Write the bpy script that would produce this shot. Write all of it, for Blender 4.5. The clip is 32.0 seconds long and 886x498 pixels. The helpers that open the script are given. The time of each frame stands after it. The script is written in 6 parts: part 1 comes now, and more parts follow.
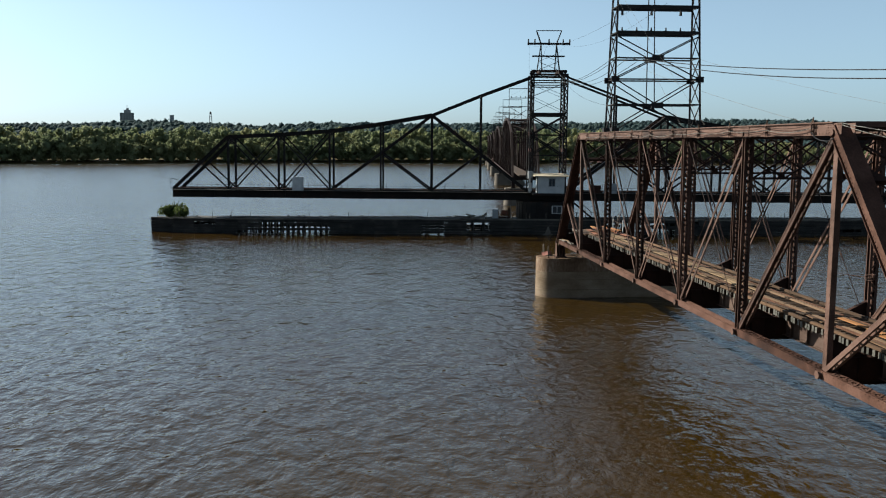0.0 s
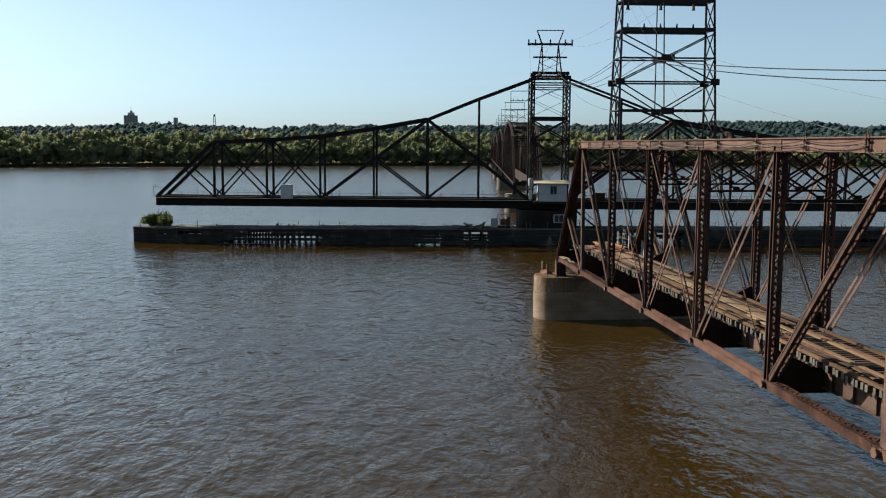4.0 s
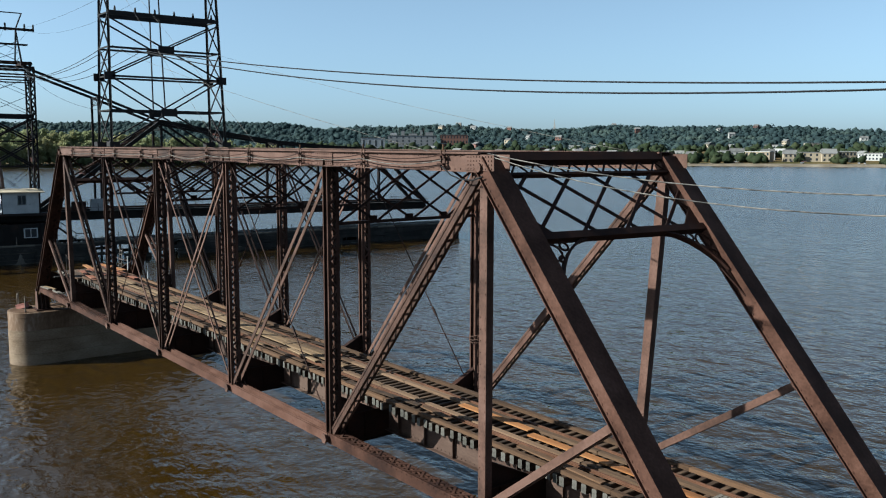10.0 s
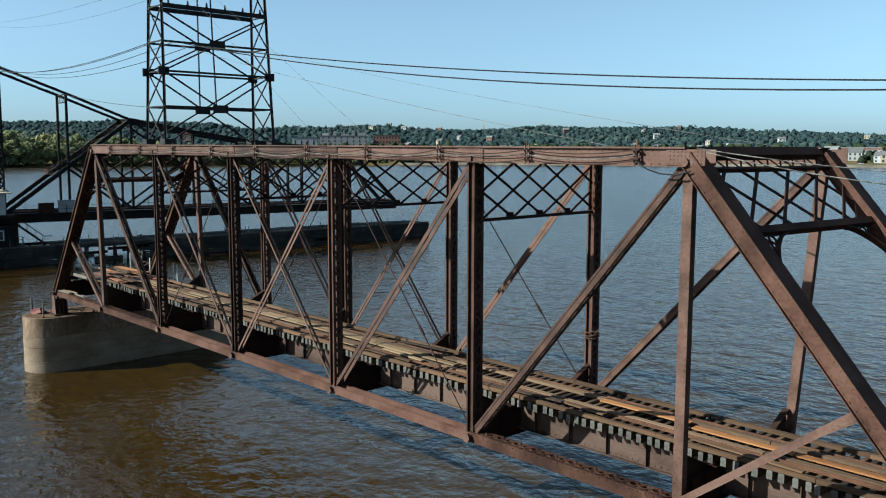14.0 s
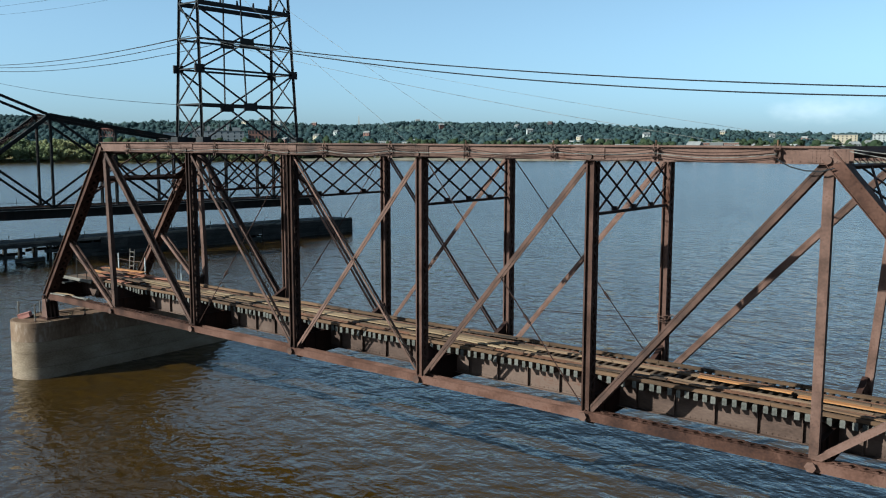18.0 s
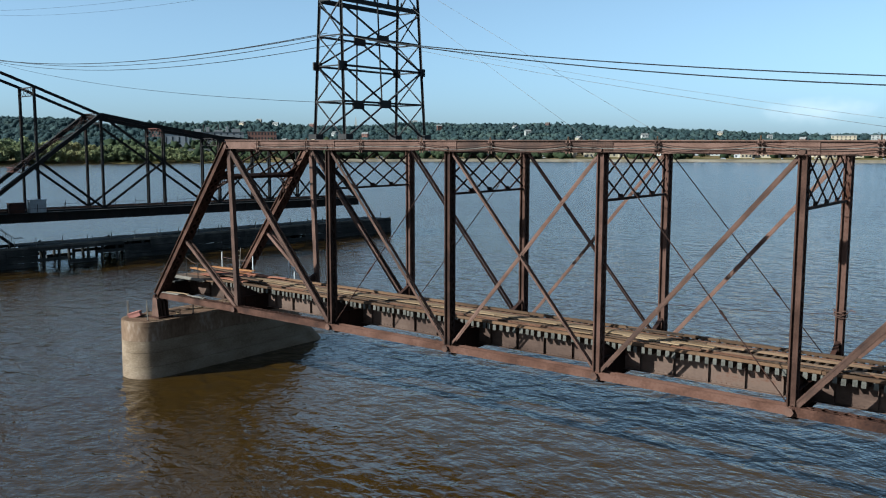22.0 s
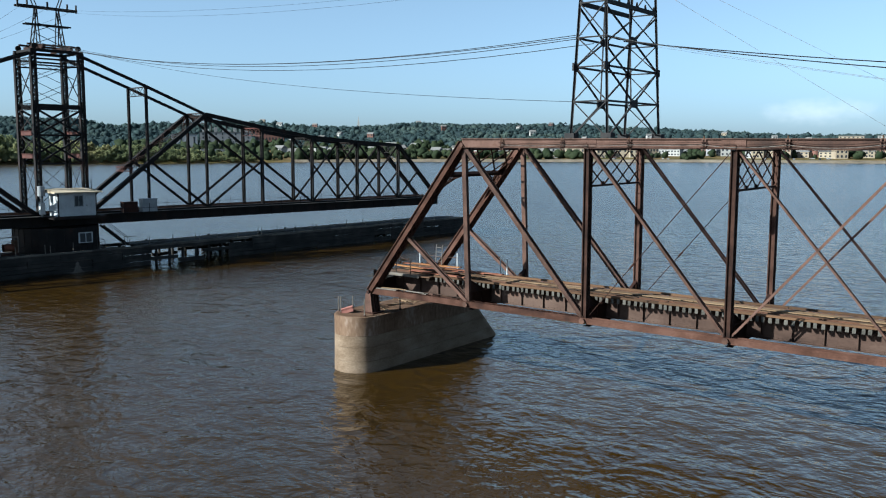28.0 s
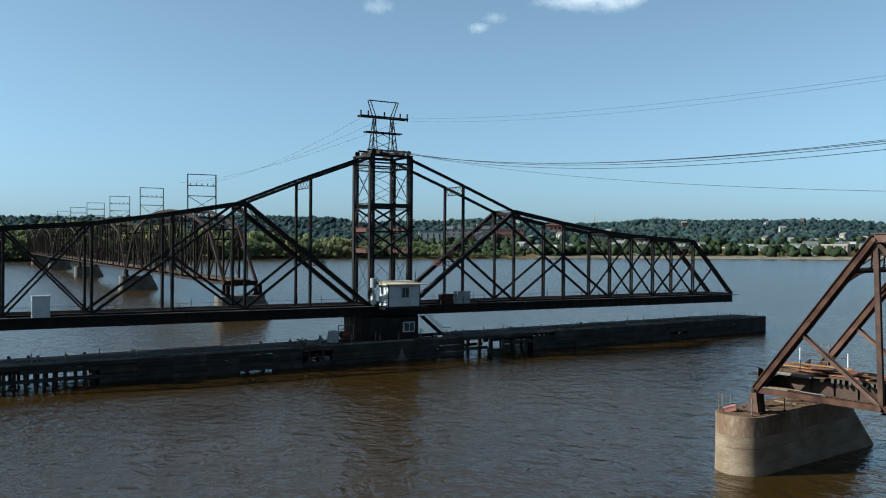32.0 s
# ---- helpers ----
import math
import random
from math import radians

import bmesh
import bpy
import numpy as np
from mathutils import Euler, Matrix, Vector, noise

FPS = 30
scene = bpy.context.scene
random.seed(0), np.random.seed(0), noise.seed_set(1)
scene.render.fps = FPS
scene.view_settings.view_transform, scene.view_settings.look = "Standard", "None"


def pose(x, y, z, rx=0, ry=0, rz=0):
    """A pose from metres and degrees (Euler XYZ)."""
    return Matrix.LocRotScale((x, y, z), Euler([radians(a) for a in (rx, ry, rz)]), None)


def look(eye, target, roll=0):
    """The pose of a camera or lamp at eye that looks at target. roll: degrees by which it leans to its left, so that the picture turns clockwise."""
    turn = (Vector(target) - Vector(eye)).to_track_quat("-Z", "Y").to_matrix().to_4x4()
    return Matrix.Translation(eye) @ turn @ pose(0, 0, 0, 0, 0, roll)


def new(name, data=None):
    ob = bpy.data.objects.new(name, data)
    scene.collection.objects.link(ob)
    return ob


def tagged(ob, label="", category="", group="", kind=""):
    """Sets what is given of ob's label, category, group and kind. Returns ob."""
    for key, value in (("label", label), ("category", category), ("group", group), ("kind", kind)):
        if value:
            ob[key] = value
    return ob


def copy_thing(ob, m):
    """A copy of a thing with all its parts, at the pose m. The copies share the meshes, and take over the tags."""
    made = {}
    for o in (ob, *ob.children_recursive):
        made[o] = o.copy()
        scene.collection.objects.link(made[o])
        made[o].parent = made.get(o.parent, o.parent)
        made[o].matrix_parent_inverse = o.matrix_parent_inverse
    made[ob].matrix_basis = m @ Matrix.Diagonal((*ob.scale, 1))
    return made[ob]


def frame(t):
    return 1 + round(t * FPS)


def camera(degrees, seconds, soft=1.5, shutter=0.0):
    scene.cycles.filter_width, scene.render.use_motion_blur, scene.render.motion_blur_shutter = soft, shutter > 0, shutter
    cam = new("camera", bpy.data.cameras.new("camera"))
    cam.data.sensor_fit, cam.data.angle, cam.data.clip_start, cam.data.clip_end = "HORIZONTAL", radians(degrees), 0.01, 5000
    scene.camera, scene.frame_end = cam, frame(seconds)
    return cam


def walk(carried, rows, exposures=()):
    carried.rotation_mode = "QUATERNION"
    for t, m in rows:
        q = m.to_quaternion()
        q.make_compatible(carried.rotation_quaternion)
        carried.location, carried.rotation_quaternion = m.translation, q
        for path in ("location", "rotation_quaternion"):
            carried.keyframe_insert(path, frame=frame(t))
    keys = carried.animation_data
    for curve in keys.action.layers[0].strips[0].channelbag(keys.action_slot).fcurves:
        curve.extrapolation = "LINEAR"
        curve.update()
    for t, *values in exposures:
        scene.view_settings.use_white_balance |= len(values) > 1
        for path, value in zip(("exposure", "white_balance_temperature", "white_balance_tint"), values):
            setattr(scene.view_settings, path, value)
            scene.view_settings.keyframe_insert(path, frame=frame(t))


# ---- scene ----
cam = camera(54.6, 32.0, soft=1.1)
PATH = [
    (0, (22.455, -16.939, 13.474), (20.4757, -16.7734, 13.2362), 0.09),
    (0.5, (21.612, -16.774, 13.443), (19.6332, -16.6101, 13.2059), 0.09),
    (1, (20.774, -16.611, 13.408), (18.7944, -16.4467, 13.1726), 0.07),
    (1.5, (19.955, -16.415, 13.397), (17.9756, -16.2514, 13.1631), 0.05),
    (2, (19.161, -16.177, 13.431), (17.1810, -16.0143, 13.1976), 0.03),
    (2.5, (18.376, -15.909, 13.542), (16.3966, -15.7488, 13.3081), 0.02),
    (4.5, (15.270, -14.840, 14.174), (13.2891, -14.6888, 13.9411), 0.02),
    (5, (14.526, -14.576, 14.302), (12.5454, -14.4277, 14.0690), 0.03),
    (5.5, (13.804, -14.314, 14.381), (11.8528, -13.9442, 14.1490), 0.04),
    (6, (13.088, -14.019, 14.375), (11.2716, -13.2145, 14.1455), 0.04),
    (6.5, (12.348, -13.659, 14.364), (10.6817, -12.5763, 14.1362), 0.03),
    (7, (11.641, -13.230, 14.335), (10.0173, -12.0840, 14.1079), 0.05),
    (7.5, (11.030, -12.780, 14.290), (9.4443, -11.5816, 14.0668), 0.08),
    (8, (10.624, -12.433, 14.253), (9.0478, -11.2219, 14.0304), 0.10),
    (8.5, (10.263, -12.411, 14.280), (8.6915, -11.1951, 14.0539), 0.13),
    (9, (9.772, -12.793, 14.360), (8.2060, -11.5702, 14.1316), 0.13),
    (9.5, (9.202, -13.445, 14.449), (7.6396, -12.2182, 14.2169), 0.13),
    (10, (8.628, -14.191, 14.478), (7.0680, -12.9617, 14.2446), 0.11),
    (10.5, (8.082, -14.913, 14.485), (6.5227, -13.6829, 14.2500), 0.10),
    (11, (7.524, -15.611, 14.502), (5.9657, -14.3798, 14.2652), 0.08),
    (11.5, (6.970, -16.297, 14.513), (5.4480, -15.0208, 14.2748), 0.08),
    (12, (6.406, -16.942, 14.504), (4.9575, -15.5844, 14.2643), 0.08),
    (12.5, (5.815, -17.567, 14.466), (4.3659, -16.2089, 14.2278), 0.09),
    (13, (5.209, -18.181, 14.414), (3.7598, -16.8232, 14.1780), 0.09),
    (13.5, (4.596, -18.764, 14.362), (3.1458, -17.4063, 14.1275), 0.11),
    (14, (3.992, -19.352, 14.325), (2.5403, -17.9953, 14.0927), 0.12),
    (14.5, (3.361, -20.003, 14.329), (1.9115, -18.6447, 14.0961), 0.12),
    (15, (2.685, -20.756, 14.371), (1.2385, -19.3954, 14.1359), 0.11),
    (15.5, (2.055, -21.585, 14.424), (0.6091, -20.2232, 14.1875), 0.10),
    (17.5, (-0.312, -25.311, 14.467), (-1.5689, -23.7749, 14.2242), 0.09),
    (18, (-0.943, -26.152, 14.442), (-2.1779, -24.5982, 14.1993), 0.08),
    (18.5, (-1.587, -26.861, 14.420), (-2.8176, -25.3032, 14.1779), 0.07),
    (19, (-2.293, -27.490, 14.419), (-3.5237, -25.9322, 14.1766), 0.06),
    (19.5, (-3.050, -28.064, 14.428), (-4.2803, -26.5055, 14.1852), 0.05),
    (20, (-3.793, -28.615, 14.434), (-5.0230, -27.0569, 14.1922), 0.05),
    (20.5, (-4.541, -29.124, 14.410), (-5.7697, -27.5646, 14.1681), 0.04),
    (21, (-5.289, -29.597, 14.357), (-6.5170, -28.0363, 14.1164), 0.04),
    (21.5, (-6.044, -30.093, 14.292), (-7.2706, -28.5312, 14.0525), 0.03),
    (22, (-6.795, -30.632, 14.231), (-8.0196, -29.0692, 13.9910), 0.03),
    (22.5, (-7.541, -31.207, 14.172), (-8.7653, -29.6436, 13.9325), 0.03),
    (23, (-8.308, -31.830, 14.153), (-9.5309, -30.2656, 13.9150), 0.05),
    (23.5, (-9.081, -32.533, 14.166), (-10.3029, -30.9675, 13.9272), 0.06),
    (24, (-9.861, -33.275, 14.199), (-11.0816, -31.7088, 13.9594), 0.06),
    (24.5, (-10.673, -34.055, 14.235), (-11.8924, -32.4875, 13.9944), 0.06),
    (25, (-11.492, -34.863, 14.241), (-12.7100, -33.2947, 14.0001), 0.06),
    (25.5, (-12.315, -35.681, 14.229), (-13.5325, -34.1128, 13.9883), 0.06),
    (27.5, (-15.709, -38.947, 14.142), (-16.9282, -37.3797, 13.9019), 0.07),
    (28, (-16.587, -39.712, 14.128), (-17.8064, -38.1450, 13.8888), 0.06),
    (28.5, (-17.484, -40.502, 14.140), (-18.7407, -38.9650, 13.9006), 0.07),
    (29, (-18.375, -41.360, 14.161), (-19.7055, -39.8862, 13.9219), 0.10),
    (29.5, (-19.202, -42.301, 14.142), (-20.6150, -40.9059, 13.9034), 0.10),
    (30, (-19.976, -43.238, 14.083), (-21.4860, -41.9476, 13.8450), 0.10),
    (30.5, (-20.709, -44.143, 14.033), (-22.2821, -42.9318, 13.7957), 0.09),
    (31, (-21.403, -45.052, 14.023), (-22.9942, -43.8597, 13.8093), 0.09),
    (31.5, (-22.054, -45.974, 14.013), (-23.6554, -44.7761, 13.9958), 0.09),
    (32, (-22.642, -46.879, 14.008), (-24.2438, -45.6814, 13.9913), 0.10),
]
EXPOSURES = [(0.0, 1.55, 6200, 3), (2.0, 1.55, 6200, 4), (5.0, 1.45, 6350, 4), (6.0, 1.15, 6100, 4), (7.0, 1.55, 6050, 4), (9.0, 1.6, 5800, 3), (12.0, 1.55, 5560, -4), (15.0, 1.65, 5510, -5),
             (19.0, 1.6, 5410, -4), (22.0, 1.6, 5460, -1), (25.0, 1.65, 5460, 1), (28.0, 1.65, 5510, 1), (30.5, 1.8, 5610, 3), (31.0, 1.85, 5610, 3), (31.5, 1.6, 5560, 0), (32.0, 1.45, 5510, -4)]
walk(cam, [(t, look(eye, target, roll)) for t, eye, target, roll in PATH], exposures=EXPOSURES)

# ---------------------------------------------------------------- world, sun
SUN_DIR = Vector((-0.50, -0.866, 0.0)).normalized()
SUN_ELEV = radians(31)
world = bpy.data.worlds.new("sky")
scene.world = world
world.use_nodes = True
wn = world.node_tree.nodes
sky = wn.new("ShaderNodeTexSky")
sky.sky_type = 'NISHITA'
sky.sun_disc = False
sky.sun_elevation = SUN_ELEV
sky.sun_rotation = math.atan2(SUN_DIR.x, SUN_DIR.y)
sky.air_density, sky.dust_density, sky.ozone_density = 0.8, 0.9, 8.0
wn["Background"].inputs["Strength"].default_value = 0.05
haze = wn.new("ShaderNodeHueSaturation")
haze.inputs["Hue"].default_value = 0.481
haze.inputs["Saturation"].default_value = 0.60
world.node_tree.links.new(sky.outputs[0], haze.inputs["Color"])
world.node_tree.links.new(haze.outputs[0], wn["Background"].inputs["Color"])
sun = new("sun", bpy.data.lights.new("sun", 'SUN'))
sun.data.energy, sun.data.angle, sun.data.color = 5.0, radians(0.53), (1.0, 0.93, 0.82)
sun_from = Vector((SUN_DIR.x * math.cos(SUN_ELEV), SUN_DIR.y * math.cos(SUN_ELEV), math.sin(SUN_ELEV)))
sun.matrix_world = look(sun_from * 100, (0, 0, 0))


# ---------------------------------------------------------------- materials
def mat_nodes(name):
    m = bpy.data.materials.new(name)
    m.use_nodes = True
    nt = m.node_tree
    return m, nt, nt.nodes["Principled BSDF"]


def ramp_of(nt, stops):
    r = nt.nodes.new("ShaderNodeValToRGB")
    els = r.color_ramp.elements
    while len(els) < len(stops):
        els.new(0.5)
    for e, (p, c) in zip(els, stops):
        e.position, e.color = p, (*c, 1)
    return r


def noisy(name, stops, scale=1.0, fine=8.0, rough=(0.6, 0.85), metal=0.0, bump=0.3, bump_dist=0.01, stretch=(1, 1, 1), vary=0.0, spec=0.2):
    """Colour from two scales of noise in object space, with grain relief and roughness wear."""
    m, nt, p = mat_nodes(name)
    L = nt.links.new
    co = nt.nodes.new("ShaderNodeTexCoord")
    mp = nt.nodes.new("ShaderNodeMapping")
    mp.inputs["Scale"].default_value = stretch
    L(co.outputs["Object"], mp.inputs[0])
    n1 = nt.nodes.new("ShaderNodeTexNoise")
    n1.inputs["Scale"].default_value, n1.inputs["Detail"].default_value = scale, 6
    n2 = nt.nodes.new("ShaderNodeTexNoise")
    n2.inputs["Scale"].default_value, n2.inputs["Detail"].default_value = fine, 8
    L(mp.outputs[0], n1.inputs[0])
    L(mp.outputs[0], n2.inputs[0])
    mix = nt.nodes.new("ShaderNodeMath")
    mix.operation = 'MULTIPLY_ADD'
    L(n1.outputs[0], mix.inputs[0])
    mix.inputs[1].default_value = 0.65
    sc = nt.nodes.new("ShaderNodeMath")
    sc.operation = 'MULTIPLY'
    sc.inputs[1].default_value = 0.35
    L(n2.outputs[0], sc.inputs[0])
    L(sc.outputs[0], mix.inputs[2])
    src = mix
    if vary:
        oi = nt.nodes.new("ShaderNodeObjectInfo")
        v = nt.nodes.new("ShaderNodeMath")
        v.operation = 'MULTIPLY_ADD'
        v.inputs[1].default_value = vary
        L(oi.outputs["Random"], v.inputs[0])
        sub = nt.nodes.new("ShaderNodeMath")
        sub.operation = 'SUBTRACT'
        sub.inputs[1].default_value = vary / 2
        L(mix.outputs[0], sub.inputs[0])
        L(sub.outputs[0], v.inputs[2])
        src = v
    r = ramp_of(nt, stops)
    L(src.outputs[0], r.inputs[0])
    L(r.outputs[0], p.inputs["Base Color"])
    mr = nt.nodes.new("ShaderNodeMapRange")
    mr.inputs[3].default_value, mr.inputs[4].default_value = rough
    L(n2.outputs[0], mr.inputs[0])
    L(mr.outputs[0], p.inputs["Roughness"])
    p.inputs["Metallic"].default_value = metal
    p.inputs["Specular IOR Level"].default_value = spec
    b = nt.nodes.new("ShaderNodeBump")
    b.inputs["Strength"].default_value, b.inputs["Distance"].default_value = bump, bump_dist
    L(n2.outputs[0], b.inputs["Height"])
    L(b.outputs[0], p.inputs["Normal"])
    return m


RUST = noisy("rusted_steel", [(0.25, (0.0136, 0.0066, 0.0050)), (0.42, (0.0370, 0.0181, 0.0119)), (0.58, (0.0686, 0.0355, 0.0251)), (0.66, (0.0857, 0.0470, 0.0350)), (0.8, (0.0412, 0.0140, 0.0063))], 1.1, 14, (0.65, 0.9), bump=0.4, vary=0.22)
# the rusted steel at about two thirds of its tone, for the posts
POST_RUST = noisy("darker_rusted_post", [(0.25, (0.0095, 0.0045, 0.0034)), (0.42, (0.0255, 0.0122, 0.0082)), (0.58, (0.0470, 0.0240, 0.0172)), (0.66, (0.0600, 0.0320, 0.0240)), (0.8, (0.0290, 0.0100, 0.0046))], 1.1, 14, (0.65, 0.9), bump=0.4, vary=0.3, spec=0.1)
CHORD_RUST = noisy("red_brown_chord_rust", [(0.25, (0.0125, 0.0056, 0.0041)), (0.42, (0.0325, 0.0145, 0.0093)), (0.58, (0.0590, 0.0285, 0.0195)), (0.66, (0.0740, 0.0385, 0.0280)), (0.8, (0.0400, 0.0130, 0.0056))], 1.1, 14, (0.65, 0.9), bump=0.4, vary=0.22, spec=0.1)
RUST_DARK = noisy("dark_rusted_steel", [(0.3, (0.0072, 0.0042, 0.0033)), (0.5, (0.0194, 0.009, 0.0066)), (0.7, (0.036, 0.0141, 0.0084))], 0.9, 9, (0.6, 0.85), spec=0.1)
SWING = noisy("black_bridge_paint", [(0.3, (0.005, 0.0047, 0.0047)), (0.55, (0.0125, 0.0106, 0.01)), (0.75, (0.04, 0.0187, 0.0125))], 0.6, 7, (0.5, 0.8), spec=0.1)
RED_STEEL = noisy("red_lead_steel", [(0.3, (0.0279, 0.0089, 0.0067)), (0.6, (0.0558, 0.0186, 0.0134))], 1, 9, (0.6, 0.85))
FAR_STEEL = noisy("far_bridge_steel", [(0.3, (0.0066, 0.0044, 0.0039)), (0.6, (0.0187, 0.0099, 0.0077))], 0.3, 4, (0.6, 0.85), spec=0.1)
GALV = noisy("weathered_tower_steel", [(0.3, (0.009, 0.009, 0.010)), (0.7, (0.028, 0.025, 0.024))], 1.5, 12, (0.5, 0.8), spec=0.1)
TIE = noisy("creosoted_timber", [(0.3, (0.0115, 0.0069, 0.0041)), (0.55, (0.0348, 0.0201, 0.0117)), (0.75, (0.0827, 0.0498, 0.0293))], 2.0, 20, (0.75, 0.95), stretch=(4, 1, 4), vary=0.35)
# cut ends paler than the ties: their sunlit look is in the colour
TIE_END = noisy("sunlit_timber_end", [(0.3, (0.0302, 0.0277, 0.0233)), (0.6, (0.0734, 0.0677, 0.0583))], 4, 25, (0.8, 0.95), vary=0.25)
GUARD = noisy("grey_guard_timber", [(0.3, (0.0213, 0.0112, 0.0056)), (0.5, (0.0495, 0.0266, 0.0136)), (0.7, (0.0884, 0.0479, 0.0249))], 1.2, 14, (0.75, 0.95), stretch=(0.3, 3, 3), vary=0.3)
GUARD_PALE = noisy("bleached_guard_timber", [(0.3, (0.044, 0.036, 0.0288)), (0.6, (0.12, 0.104, 0.088))], 1.2, 14, (0.75, 0.95), stretch=(0.3, 3, 3))
PLANK_TAN = noisy("tan_walkway_board", [(0.3, (0.0593, 0.0354, 0.0180)), (0.5, (0.1245, 0.0793, 0.0426)), (0.7, (0.1779, 0.1206, 0.0701))], 0.9, 12, (0.7, 0.9), stretch=(0.4, 3, 3), vary=0.3)
PLANK_ORANGE = noisy("orange_walkway_board", [(0.3, (0.0691, 0.0292, 0.0108)), (0.5, (0.1692, 0.0684, 0.0216)), (0.7, (0.2232, 0.1044, 0.0396))], 0.9, 12, (0.7, 0.9), stretch=(0.4, 3, 3), vary=0.25)
RUSTY_PLATE = noisy("orange_rust_plate", [(0.3, (0.0446, 0.0160, 0.0089)), (0.5, (0.1209, 0.0401, 0.0211)), (0.7, (0.1612, 0.0677, 0.0409))], 1.2, 12, (0.75, 0.95), vary=0.3)
STRINGER = noisy("greyed_girder_plate", [(0.3, (0.0212, 0.0106, 0.0067)), (0.45, (0.0438, 0.0250, 0.0178)), (0.62, (0.0706, 0.0444, 0.0328)), (0.75, (0.0530, 0.0194, 0.0097))], 0.8, 11, (0.6, 0.85), stretch=(0.6, 1, 1.6), bump=0.4, vary=0.2)
RUNNER = noisy("brown_runner_timber", [(0.3, (0.0273, 0.0156, 0.0086)), (0.5, (0.0663, 0.0390, 0.0218)), (0.7, (0.1170, 0.0718, 0.0429))], 1.0, 14, (0.75, 0.95), stretch=(0.3, 3, 3), vary=0.3)
RAIL = noisy("rusty_rail", [(0.3, (0.0328, 0.014, 0.0072)), (0.65, (0.0889, 0.0399, 0.0211))], 2, 20, (0.5, 0.8))
CONCRETE = noisy("weathered_concrete", [(0.28, (0.0624, 0.0425, 0.0272)), (0.42, (0.1064, 0.0741, 0.0484)), (0.56, (0.1505, 0.1107, 0.0769)), (0.72, (0.2092, 0.1609, 0.1182))], 0.5, 7, (0.8, 0.95), bump=0.5, bump_dist=0.02, stretch=(1, 1, 2.2), spec=0.1)
CONCRETE_STAINED = noisy("rust_stained_concrete", [(0.28, (0.0408, 0.0226, 0.0125)), (0.42, (0.0779, 0.0466, 0.0283)), (0.56, (0.1260, 0.0828, 0.0551)), (0.70, (0.2224, 0.1715, 0.1380))], 0.55, 5, (0.8, 0.95), bump=0.5, bump_dist=0.02, stretch=(1, 1, 0.45), spec=0.1)
STONE = noisy("dark_pier_stone", [(0.3, (0.042, 0.035, 0.0294)), (0.65, (0.119, 0.1015, 0.084))], 0.4, 4, (0.8, 0.95), spec=0.1)
FENDER = noisy("wet_fender_timber", [(0.3, (0.0064, 0.0061, 0.0058)), (0.55, (0.0211, 0.0190, 0.0169)), (0.75, (0.0528, 0.0464, 0.0391))], 0.8, 9, (0.7, 0.95), vary=0.14)
FENDER_TOP = noisy("grey_fender_deck", [(0.3, (0.0320, 0.0275, 0.0237)), (0.65, (0.1088, 0.0960, 0.0800))], 0.8, 9, (0.75, 0.95), vary=0.4)
WHITE = noisy("white_painted_siding", [(0.3, (0.2457, 0.2516, 0.2516)), (0.6, (0.351, 0.3569, 0.3569))], 0.9, 10, (0.5, 0.75))
PINK_PAINT = noisy("faded_red_paint", [(0.3, (0.16, 0.055, 0.042)), (0.6, (0.26, 0.115, 0.092))], 2, 14, (0.6, 0.85))
ROOF_TAN = noisy("tan_roof_felt", [(0.3, (0.228, 0.18, 0.12)), (0.6, (0.33, 0.276, 0.198))], 1, 10, (0.8, 0.95))
GREY_BOX = noisy("grey_cabinet_paint", [(0.3, (0.12, 0.126, 0.132)), (0.6, (0.204, 0.21, 0.216))], 1, 10, (0.4, 0.7))
GLASS = noisy("dark_window_glass", [(0.4, (0.015, 0.018, 0.022)), (0.6, (0.03, 0.035, 0.04))], 1, 4, (0.05, 0.15), bump=0.02)
WIRE = noisy("dark_cable", [(0.4, (0.0060, 0.0060, 0.0067)), (0.6, (0.0120, 0.0120, 0.0134))], 2, 8, (0.8, 0.95))
WIRE_PALE = noisy("bright_cable", [(0.42, (0.0180, 0.0163, 0.0149)), (0.5, (0.0720, 0.0653, 0.0570)), (0.6, (0.1140, 0.1034, 0.0893))], 3, 8, (0.5, 0.7))
# one foliage in two tones: bank crowns brightened as if lit through, town darkened
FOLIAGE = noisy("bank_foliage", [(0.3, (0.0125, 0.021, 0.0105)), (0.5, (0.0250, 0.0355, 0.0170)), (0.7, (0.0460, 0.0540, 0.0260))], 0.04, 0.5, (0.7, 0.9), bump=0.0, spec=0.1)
BANK_FOLIAGE_LIT = noisy("brightened_riverside_foliage", [(0.3, (0.0728, 0.0911, 0.0495)), (0.5, (0.1325, 0.1488, 0.0715)), (0.62, (0.1987, 0.1912, 0.0908)), (0.75, (0.2732, 0.2049, 0.1073))], 0.03, 0.4, (0.7, 0.9), bump=0.0, spec=0.1)
# bluish air haze over the distant hills is mixed into this foliage colour
FOLIAGE_HAZY = noisy("hazed_hill_foliage", [(0.3, (0.0134, 0.0249, 0.0293)), (0.5, (0.0312, 0.0497, 0.0512)), (0.7, (0.0608, 0.0809, 0.0674))], 0.012, 0.14, (0.8, 0.95), bump=0.0, spec=0.1)
BUSH = noisy("bush_leaves", [(0.3, (0.0360, 0.0518, 0.0144)), (0.6, (0.0864, 0.1102, 0.0324))], 0.8, 6, (0.6, 0.85), bump=0.0)
